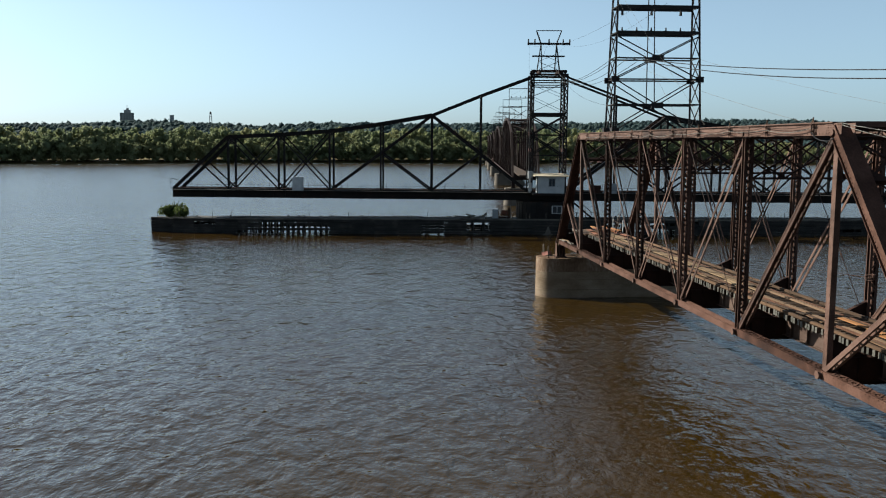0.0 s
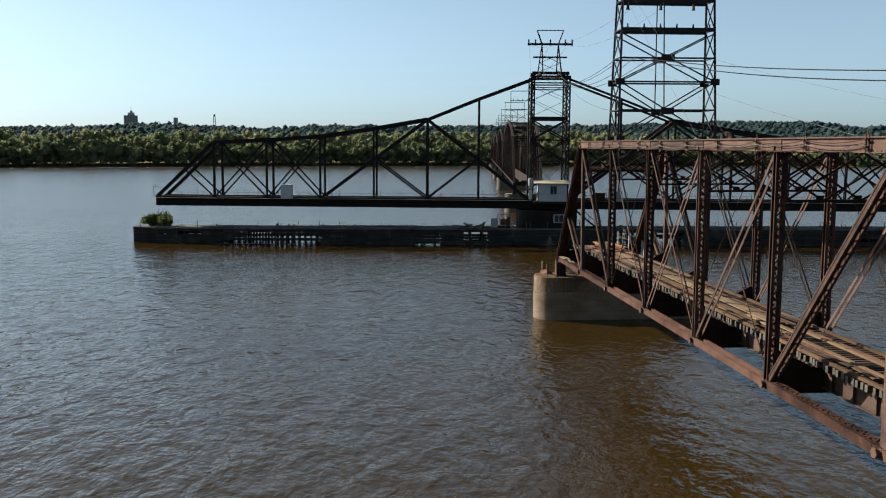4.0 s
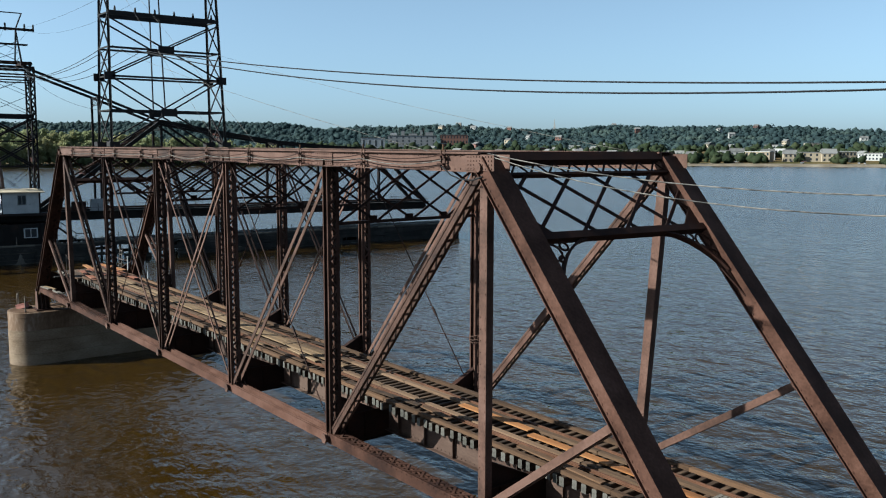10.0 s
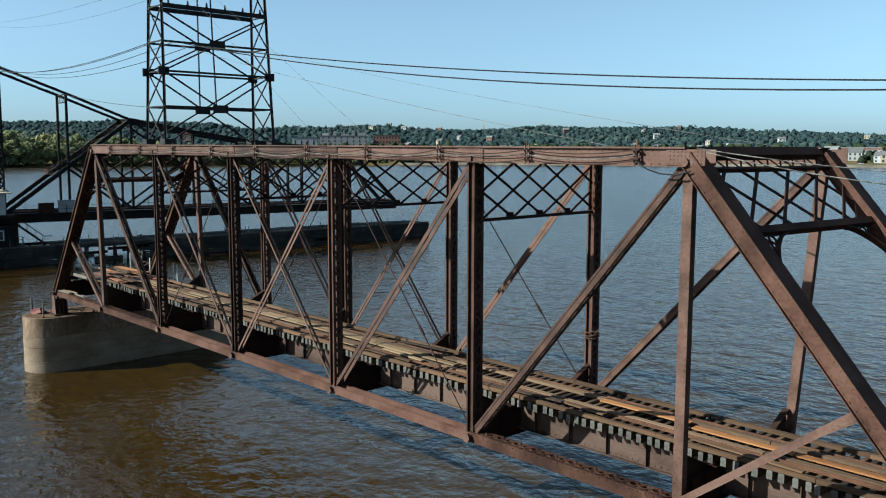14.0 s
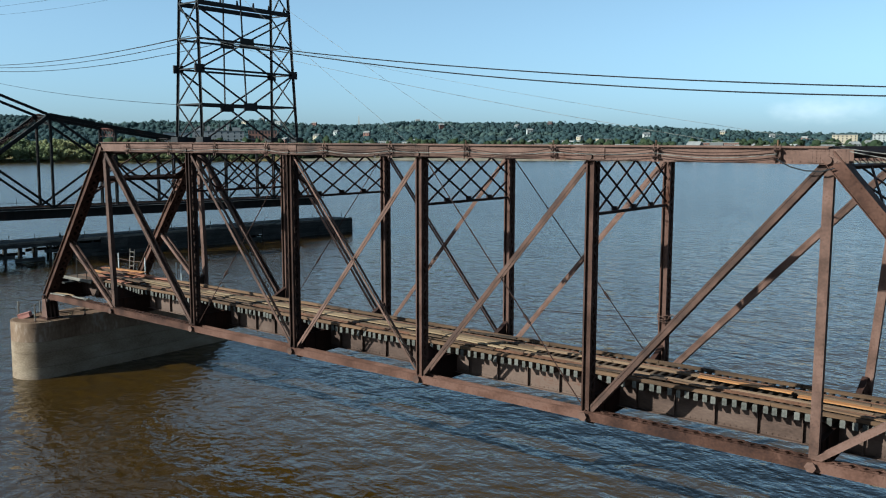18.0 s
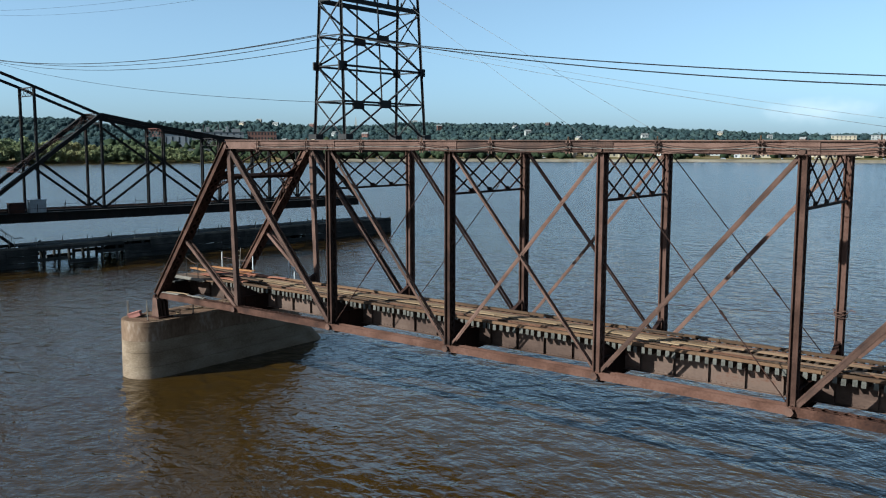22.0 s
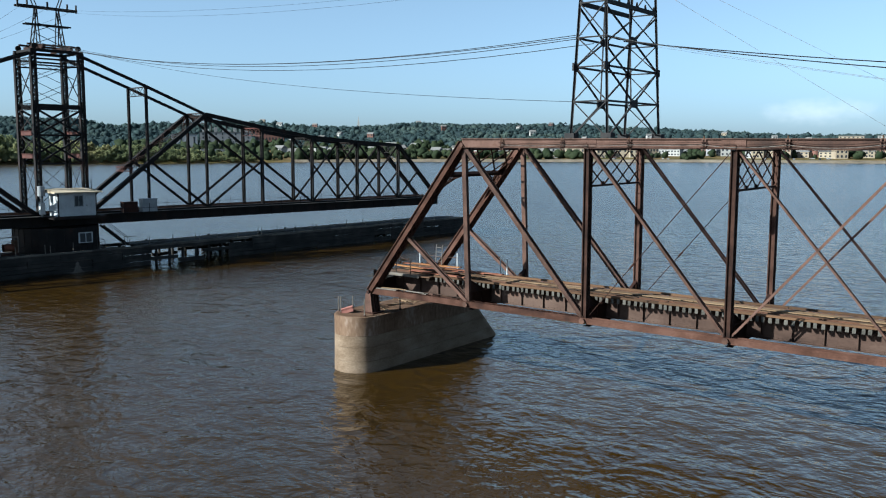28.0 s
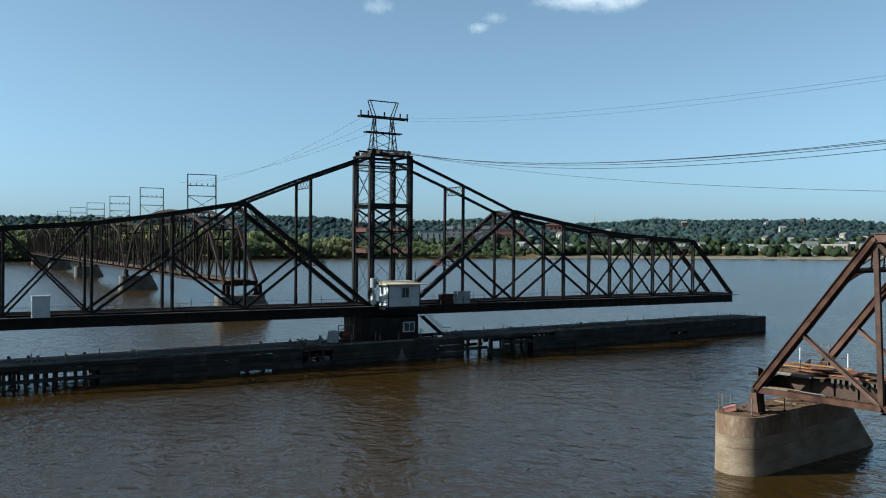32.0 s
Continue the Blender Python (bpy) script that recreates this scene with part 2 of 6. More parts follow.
GRASS = noisy("bank_grass", [(0.3, (0.033, 0.031, 0.0101)), (0.48, (0.0618, 0.0496, 0.0178)), (0.6, (0.1073, 0.0713, 0.0335)), (0.75, (0.1733, 0.1085, 0.067))], 0.03, 0.4, (0.85, 0.95), bump=0.0, spec=0.05)
WALL_WHITE = noisy("far_white_wall", [(0.4, (0.18, 0.1762, 0.165)), (0.6, (0.27, 0.2625, 0.2475))], 0.1, 1, (0.6, 0.85), vary=0.3)
WALL_TAN = noisy("far_tan_wall", [(0.4, (0.195, 0.1575, 0.1125)), (0.6, (0.255, 0.21, 0.15))], 0.1, 1, (0.6, 0.85), vary=0.3)
WALL_BRICK = noisy("far_brick_wall", [(0.4, (0.08, 0.04, 0.032)), (0.6, (0.136, 0.068, 0.052))], 0.1, 1, (0.7, 0.9), vary=0.4)
WALL_GREY = noisy("far_grey_wall", [(0.4, (0.1746, 0.1719, 0.1726)), (0.6, (0.2677, 0.2609, 0.2587))], 0.1, 1, (0.7, 0.9), vary=0.4)
ROOF_GREY = noisy("far_grey_roof", [(0.4, (0.07, 0.068, 0.065)), (0.6, (0.13, 0.125, 0.12))], 0.1, 1, (0.8, 0.95), vary=0.4)

for leafy in (FOLIAGE, BANK_FOLIAGE_LIT, FOLIAGE_HAZY, BUSH):
    lt = leafy.node_tree
    tl, mx = lt.nodes.new("ShaderNodeBsdfTranslucent"), lt.nodes.new("ShaderNodeMixShader")
    mx.inputs[0].default_value = 0.4
    pb = lt.nodes["Principled BSDF"]
    lt.links.new(pb.inputs["Base Color"].links[0].from_socket, tl.inputs[0])
    lt.links.new(pb.outputs[0], mx.inputs[1])
    lt.links.new(tl.outputs[0], mx.inputs[2])
    lt.links.new(mx.outputs[0], lt.nodes["Material Output"].inputs[0])

m, nt, p = mat_nodes("river_water")
L = nt.links.new
co = nt.nodes.new("ShaderNodeTexCoord")
mud = nt.nodes.new("ShaderNodeTexNoise")
mud.inputs["Scale"].default_value, mud.inputs["Detail"].default_value = 0.03, 4
L(co.outputs["Object"], mud.inputs[0])
mud_ramp = ramp_of(nt, [(0.35, (0.0160, 0.0084, 0.0013)), (0.65, (0.0220, 0.0120, 0.0021))])
L(mud.outputs[0], mud_ramp.inputs[0])
L(mud_ramp.outputs[0], p.inputs["Base Color"])
# calmer round the piers, wind-ruffled out on the open river
far = nt.nodes.new("ShaderNodeVectorMath")
far.operation = 'DISTANCE'
far.inputs[1].default_value = (-10, -10, 0)
L(co.outputs["Object"], far.inputs[0])
ruffle = nt.nodes.new("ShaderNodeMapRange")
ruffle.inputs[1].default_value, ruffle.inputs[2].default_value, ruffle.inputs[3].default_value, ruffle.inputs[4].default_value = 45, 170, 0.035, 0.20
L(far.outputs["Value"], ruffle.inputs[0])
L(ruffle.outputs[0], p.inputs["Roughness"])
p.inputs["IOR"].default_value = 1.36
waves = None
for wscale, wstretch, wdist, wdet in ((0.16, (0.7, 1.0, 1), 0.14, 2), (0.62, (0.75, 1, 1), 0.22, 3), (2.1, (0.8, 1, 1), 0.06, 3)):
    mp = nt.nodes.new("ShaderNodeMapping")
    mp.inputs["Scale"].default_value = wstretch
    mp.inputs["Rotation"].default_value = (0, 0, radians(25))
    L(co.outputs["Object"], mp.inputs[0])
    wv = nt.nodes.new("ShaderNodeTexNoise")
    wv.inputs["Scale"].default_value, wv.inputs["Detail"].default_value, wv.inputs["Distortion"].default_value = wscale, wdet, 0.4
    L(mp.outputs[0], wv.inputs[0])
    bp = nt.nodes.new("ShaderNodeBump")
    bp.inputs["Strength"].default_value, bp.inputs["Distance"].default_value = 1.0, wdist
    L(wv.outputs[0], bp.inputs["Height"])
    if waves:
        L(waves.outputs[0], bp.inputs["Normal"])
    waves = bp
# small wind ripples as slopes, so that they also ruffle the water far off
mp = nt.nodes.new("ShaderNodeMapping")
mp.inputs["Scale"].default_value = (0.72, 0.9, 1)
mp.inputs["Rotation"].default_value = (0, 0, radians(25))
L(co.outputs["Object"], mp.inputs[0])
rp = nt.nodes.new("ShaderNodeTexNoise")
rp.inputs["Scale"].default_value, rp.inputs["Detail"].default_value, rp.inputs["Roughness"].default_value = 1.9, 3, 0.55
L(mp.outputs[0], rp.inputs[0])
sub = nt.nodes.new("ShaderNodeVectorMath")
sub.operation = 'SUBTRACT'
sub.inputs[1].default_value = (0.5, 0.5, 0.5)
L(rp.outputs["Color"], sub.inputs[0])
slope = nt.nodes.new("ShaderNodeVectorMath")
slope.operation = 'MULTIPLY'
slope.inputs[1].default_value = (0.24, 0.24, 0.0)
L(sub.outputs[0], slope.inputs[0])
tilt = nt.nodes.new("ShaderNodeVectorMath")
tilt.operation = 'ADD'
# broad patches of smoother and rougher water
gust = nt.nodes.new("ShaderNodeTexNoise")
gust.inputs["Scale"].default_value, gust.inputs["Detail"].default_value = 0.30, 3
L(mp.outputs[0], gust.inputs[0])
gs = nt.nodes.new("ShaderNodeVectorMath")
gs.operation = 'SUBTRACT'
gs.inputs[1].default_value = (0.5, 0.5, 0.5)
L(gust.outputs["Color"], gs.inputs[0])
gm = nt.nodes.new("ShaderNodeVectorMath")
gm.operation = 'MULTIPLY_ADD'
gm.inputs[1].default_value = (0.10, 0.10, 0.0)
L(gs.outputs[0], gm.inputs[0])
L(waves.outputs[0], gm.inputs[2])
L(gm.outputs[0], tilt.inputs[0])
L(slope.outputs[0], tilt.inputs[1])
unit = nt.nodes.new("ShaderNodeVectorMath")
unit.operation = 'NORMALIZE'
L(tilt.outputs[0], unit.inputs[0])
L(unit.outputs[0], p.inputs["Normal"])
WATER = m


# ---------------------------------------------------------------- mesh helpers
class Geo:
    """Collects boxes, bars and tubes into one mesh."""

    def __init__(self):
        self.v, self.f = [], []

    def add(self, verts, faces):
        n = len(self.v)
        self.v.extend(verts)
        self.f.extend(tuple(i + n for i in q) for q in faces)
        return self

    def bar(self, a, b, w, h, up=(0, 0, 1), off=(0, 0)):
        """A box from a to b: w across, h along up; off shifts it in those two ways."""
        a, b, up = Vector(a), Vector(b), Vector(up)
        d = (b - a).normalized()
        if abs(d.dot(up)) > 0.98:
            up = Vector((1, 0, 0)) if abs(d.x) < 0.9 else Vector((0, 1, 0))
        s = d.cross(up).normalized()
        u = s.cross(d).normalized()
        o = s * off[0] + u * off[1]
        vs = [q + o + s * (i * w / 2) + u * (j * h / 2) for q in (a, b) for i, j in ((-1, -1), (1, -1), (1, 1), (-1, 1))]
        return self.add(vs, [(0, 1, 2, 3), (7, 6, 5, 4), (0, 4, 5, 1), (1, 5, 6, 2), (2, 6, 7, 3), (3, 7, 4, 0)])

    def box(self, lo, hi):
        x0, y0, z0 = lo
        x1, y1, z1 = hi
        vs = [Vector(q) for q in ((x0, y0, z0), (x1, y0, z0), (x1, y1, z0), (x0, y1, z0), (x0, y0, z1), (x1, y0, z1), (x1, y1, z1), (x0, y1, z1))]
        return self.add(vs, [(3, 2, 1, 0), (4, 5, 6, 7), (0, 1, 5, 4), (1, 2, 6, 5), (2, 3, 7, 6), (3, 0, 4, 7)])

    def tube(self, pts, r, n=6, closed_ends=True):
        pts = [Vector(q) for q in pts]
        rings = []
        for i, q in enumerate(pts):
            d = (pts[min(i + 1, len(pts) - 1)] - pts[max(i - 1, 0)]).normalized()
            up = Vector((0, 0, 1)) if abs(d.z) < 0.95 else Vector((1, 0, 0))
            s = d.cross(up).normalized()
            u = s.cross(d)
            rr = r[i] if isinstance(r, (list, tuple)) else r
            rings.append([q + s * (rr * math.cos(k * math.tau / n)) + u * (rr * math.sin(k * math.tau / n)) for k in range(n)])
        vs = [q for ring in rings for q in ring]
        fs = [(i * n + k, i * n + (k + 1) % n, (i + 1) * n + (k + 1) % n, (i + 1) * n + k) for i in range(len(pts) - 1) for k in range(n)]
        if closed_ends:
            fs += [tuple(range(n))[::-1], tuple((len(pts) - 1) * n + k for k in range(n))]
        return self.add(vs, fs)

    def lacing(self, a, b, width, side, up, gap, bar=0.07, thick=0.014, double=False):
        """Zigzag lacing bars between two lines at +-width/2 along side, lying in the face whose normal is up."""
        a, b, side, up = Vector(a), Vector(b), Vector(side).normalized(), Vector(up).normalized()
        n = max(2, round((b - a).length / gap))
        for i in range(n):
            p0, p1 = a.lerp(b, i / n), a.lerp(b, (i + 1) / n)
            sg = 1 if i % 2 else -1
            self.bar(p0 + side * (sg * width / 2), p1 - side * (sg * width / 2), bar, thick, up)
            if double:
                self.bar(p0 - side * (sg * width / 2), p1 + side * (sg * width / 2), bar, thick, up, (0, thick * 1.1))
        return self

    def rivets(self, a, b, gap, up, size=0.035, high=0.016, side=(0, 0, 0)):
        a, b, up = Vector(a) + Vector(side), Vector(b) + Vector(side), Vector(up).normalized()
        n = max(1, int((b - a).length / gap))
        for i in range(n):
            q = a.lerp(b, (i + 0.5) / n)
            self.bar(q, q + up * high, size, size, (b - a).normalized())
        return self

    def mesh(self, name):
        me = bpy.data.meshes.new(name)
        me.from_pydata([tuple(q) for q in self.v], [], self.f)
        me.update()
        return me


def part(name, geo, material, parent, label="", smooth=False):
    me = geo.mesh(name) if isinstance(geo, Geo) else geo
    if not me.materials:
        me.materials.append(material)
    if smooth:
        me.shade_smooth()
    ob = new(name, me)
    ob.parent = parent
    if label:
        ob["label"] = label
    return ob


def thing(name, label, category, group="", kind="", at=None):
    ob = new(name)
    ob.empty_display_size = 0.2
    if at is not None:
        ob.matrix_world = at
    return tagged(ob, label, category, group, kind)


def single(name, geo, material, label, category, group="", kind="", smooth=False):
    ob = part(name, geo, material, None, "", smooth)
    return tagged(ob, label, category, group, kind)


def V(*a):
    return Vector(a)


# ---------------------------------------------------------------- river
g = Geo()
R = 4500
g.add([V(R * math.cos(k * math.tau / 64), R * math.sin(k * math.tau / 64), 0) for k in range(64)], [tuple(range(64))])
single("water", g, WATER, "muddy brown river water with small wind ripples", "river", kind="structure")

# ---------------------------------------------------------------- rusty truss span
PAN, NP, WID = 7.6, 7, 6.2          # panel length, panels, distance between the trusses
ZB, ZT = 5.0, 14.2                  # centre lines of the bottom and top chords


def node(k, top, y):
    skew = 0.7 if (y > 1 and (k == 0 or (k == 1 and top))) else 0.0      # the landward end of the far truss stands ahead
    skew -= 0.35 if (k == 6 and top) else 0.0
    return V(-PAN * k + skew, y, ZT - 0.08 + 0.03 * (k - 1) if top else ZB)


truss = thing("truss_bridge", "rust-brown riveted steel through-truss railway span on a concrete pier", "bridge")
UPY = V(0, 1, 0)


def boxed(a, b, w, h, up, inner=None):
    """A built-up chord: two side plates with flanges, a cover plate, lacing below, rivets along the cover."""
    g = Geo()
    a, b, up = Vector(a), Vector(b), Vector(up).normalized()
    d = (b - a).normalized()
    s = d.cross(up).normalized()
    u = s.cross(d)
    for sg in (-1, 1):
        g.bar(a, b, 0.03, h, u, (sg * (w / 2 - 0.015), 0))
        g.bar(a, b, 0.10, 0.025, u, (sg * (w / 2 + 0.035), h / 2 - 0.0125))
        g.bar(a, b, 0.10, 0.025, u, (sg * (w / 2 + 0.035), -h / 2 + 0.0125))
        for e in (h / 2 - 0.07, -h / 2 + 0.07):
            g.rivets(a + u * e + s * (sg * (w / 2)), b + u * e + s * (sg * (w / 2)), 0.22, s * sg, 0.04)
    g.bar(a, b, w + 0.17, 0.02, u, (0, h / 2 + 0.0105))
    g.lacing(a - u * (h / 2), b - u * (h / 2), w, s, u, 0.42)
    return g


for y, sg in ((0.0, -1), (WID, 1)):
    for k in range(1, 6):
        g = boxed(node(k, 1, y), node(k + 1, 1, y), 0.46, 0.48, (0, 0, 1))
        # splice plates at the joints
        q = node(k, 1, y)
        for s2 in ((1,) if k == 1 and y else (-1, 1)):
            g.bar(q + V(-0.55, s2 * 0.255, 0), q + V(0.55, s2 * 0.255, 0), 0.02, 0.4, (0, 0, 1))
            for r2 in (-0.15, -0.05, 0.05, 0.15):
                g.rivets(q + V(-0.5, s2 * 0.265, r2), q + V(0.5, s2 * 0.265, r2), 0.11, (0, s2, 0), 0.035)
        part("top_chord", g, RUST, truss)
    for k0, k1 in ((0, 1), (7, 6)):
        a, b = node(k0, 0, y), node(k1, 1, y)
        out = V(1 if k0 == 0 else -1, 0, 0.8)
        g = boxed(a, b, 0.50, 0.40, out)
        dn = (b - a).normalized()
        un = (out - dn * out.dot(dn)).normalized()
        g.lacing(a - un * 0.215, b - un * 0.215, 0.44, UPY, un, 0.5, 0.10, 0.014, True)
        part("end_post", g, CHORD_RUST, truss)
        # strut from the middle of the end post to the foot of the first post
        mid, foot = a.lerp(b, 0.40), node(k1, 0, y) + V(0, 0, 0.1)
        g = Geo()
        for s2 in (-1, 1):
            g.bar(mid, foot, 0.09, 0.19, UPY.cross(foot - mid), (s2 * 0.13, 0))
        g.lacing(mid, foot, 0.26, UPY, UPY.cross(foot - mid), 0.3)
        part("collision_strut", g, RUST, truss)
    for k in range(1, 7):
        # post of two channels, laced on the faces that look along the bridge
        g = Geo()
        a, b = node(k, 0, y) + V(0, 0, -0.15), node(k, 1, y) + V(0, 0, -0.28)
        if k in (1, 6):
            b = node(k, 1, y) + V(0, 0, -0.1)
        slim = k in (1, 6)
        wx, hy = (0.28, 0.10) if slim else (0.31, 0.11)
        for s2 in (-1, 1):
            g.bar(a, b, 0.03, wx, (1, 0, 0), (s2 * hy, 0))
            for s3 in (-1, 1):
                # channel flanges turn inwards from the web on the slim posts, outwards on the others
                g.bar(a, b, 0.09, 0.022, (1, 0, 0), (s2 * (hy - 0.055 if slim else hy + 0.06), s3 * (wx / 2 - 0.011)))
                off = V(s3 * (wx / 2 - 0.05), s2 * (hy + 0.015), 0)
                g.rivets(a + off, b + off, 0.3, (0, s2, 0), 0.03, 0.012)
                if not slim:
                    # toe angle that stiffens the edge of the flange
                    g.bar(a, b, 0.020, 0.055, (1, 0, 0), (s2 * (hy + 0.096), s3 * (wx / 2 - 0.028)))
        for s3 in (-1, 1):
            o = V(s3 * wx / 2, 0, 0)
            if k in (1, 6):
                g.bar(a + o, b + o, 2 * hy - 0.02, 0.012, (1, 0, 0))
            else:
                g.lacing(a + o, b + o, 2 * hy + 0.13, UPY, (1, 0, 0), 0.30, 0.07)
        part("post", g, RUST if slim else POST_RUST, truss)
        # pin and gusset at the foot
        g = Geo()
        q = node(k, 0, y)
        g.tube([q + V(0, -0.34, 0), q + V(0, 0.34, 0)], 0.11, 10)
        g.tube([q + V(0, -0.40, 0), q + V(0, -0.34, 0)], 0.17, 6)
        g.tube([q + V(0, 0.34, 0), q + V(0, 0.40, 0)], 0.17, 6)
        part("pin", g, RUST, truss)
        g = Geo()
        q = node(k, 1, y)
        g.tube([q + V(0, -0.33, -0.12), q + V(0, 0.33, -0.12)], 0.12, 8)
        part("pin", g, RUST, truss)
    for k in range(0, 7):
        a, b = node(k, 0, y), node(k + 1, 0, y)
        g = Geo()
        if k in (0, 1, 5, 6):
            for s2 in (-1, 1):
                g.bar(a, b, 0.03, 0.34, (0, 0, 1), (s2 * 0.22, 0))
                for s3 in (-1, 1):
                    g.bar(a, b, 0.09, 0.022, (0, 0, 1), (s2 * 0.175, s3 * 0.159))
                g.rivets(a + V(0, s2 * 0.235, 0.12), b + V(0, s2 * 0.235, 0.12), 0.25, (0, s2, 0), 0.04)
            g.lacing(a + V(0, 0, 0.17), b + V(0, 0, 0.17), 0.40, UPY, (0, 0, 1), 0.36, 0.075, 0.014, True)
            g.lacing(a - V(0, 0, 0.17), b - V(0, 0, 0.17), 0.40, UPY, (0, 0, 1), 0.38, 0.07)
        else:
            for o in (-0.24, -0.14, 0.14, 0.24):
                g.bar(a + V(0, o, 0), b + V(0, o, 0), 0.04, 0.30, (0, 0, 1))
        part("bottom_chord", g, CHORD_RUST, truss)
    for a, b, wd in ((1, 2, 0.34), (2, 3, 0.30), (3, 4, 0.2), (6, 5, 0.34), (5, 4, 0.30), (4, 3, 0.2)):
        p0, p1 = node(a, 1, y) - V(0, 0, 0.12), node(b, 0, y)
        n = UPY.cross((p1 - p0).normalized())
        g = Geo()
        if wd > 0.32:
            for s2 in (-1, 1):
                g.bar(p0, p1, 0.025, 0.24, n, (s2 * 0.14, 0))
                for s3 in (-1, 1):
                    g.bar(p0, p1, 0.07, 0.02, n, (s2 * 0.11, s3 * 0.115))
                    g.bar(p0, p1, 0.016, 0.065, n, (s2 * 0.160, s3 * 0.085))
                    g.rivets(p0 + V(0, s2 * 0.168, 0) + n.normalized() * (s3 * 0.085), p1 + V(0, s2 * 0.168, 0) + n.normalized() * (s3 * 0.085), 0.35, (0, s2, 0), 0.03, 0.012)
            g.lacing(p0 + n * 0.1, p1 + n * 0.1, 0.22, UPY, n, 0.3, 0.06)
        else:
            for s2 in (-1, 1):
                g.bar(p0, p1, 0.035, wd * 0.46, n, (s2 * (0.13 if a in (2, 5) else 0.09), 0))
        part("diagonal", g, RUST, truss)
    for a, b in ((3, 2), (4, 5)):
        p0, p1 = node(a, 1, y) - V(0, 0, 0.12), node(b, 0, y)
        g = Geo().tube([p0, p1], 0.022, 6)
        q = p0.lerp(p1, 0.66)
        d = (p1 - p0).normalized()
        g.tube([q - d * 0.2, q + d * 0.2], 0.05, 6)
        part("counter_rod", g, RUST_DARK, truss)

# sway frames: crossed flats over a bottom strut, between the pairs of posts
for k in range(2, 6):
    g = Geo()
    x = -PAN * k
    zt, zb = ZT - 0.35, ZT - 2.15
    w = WID - 0.4
    step = w / 3.9
    for i in range(-2, 5):
        for sgn in (1, -1):
            ya, yb = 0.2 + step * (i + 0.05), 0.2 + step * (i + 2.05)
            za, zc = (zt, zb) if sgn > 0 else (zb, zt)
            ta, tb = max(0.0, (0.2 - ya) / (yb - ya)), min(1.0, (0.2 + w - ya) / (yb - ya))
            if tb - ta > 0.05:
                pa, pb = V(x + sgn * 0.02, ya, za), V(x + sgn * 0.02, yb, zc)
                g.bar(pa.lerp(pb, ta), pa.lerp(pb, tb), 0.03, 0.08, (0, 0, 1))
    for i in range(1, 4):
        yg = 0.2 + step * (i - 0.05)
        g.box((x - 0.035, yg - 0.15, zb - 0.02), (x + 0.035, yg + 0.15, zb + 0.2))
    part("sway_lattice", g, RUST_DARK, truss)
    part("sway_strut", Geo().bar((x, 0.2, zb), (x, WID - 0.2, zb), 0.14, 0.10), RUST_DARK, truss)
    part("top_strut", Geo().bar((x, 0.2, ZT - 0.22), (x, WID - 0.2, ZT - 0.22), 0.22, 0.2), RUST_DARK, truss)
# top laterals
for k in range(1, 6):
    for ya, yb in ((0.2, WID - 0.2), (WID - 0.2, 0.2)):
        part("lateral_rod", Geo().tube([(-PAN * k, ya, ZT + 0.05), (-PAN * (k + 1), yb, ZT + 0.02)], 0.022, 5), RUST_DARK, truss)

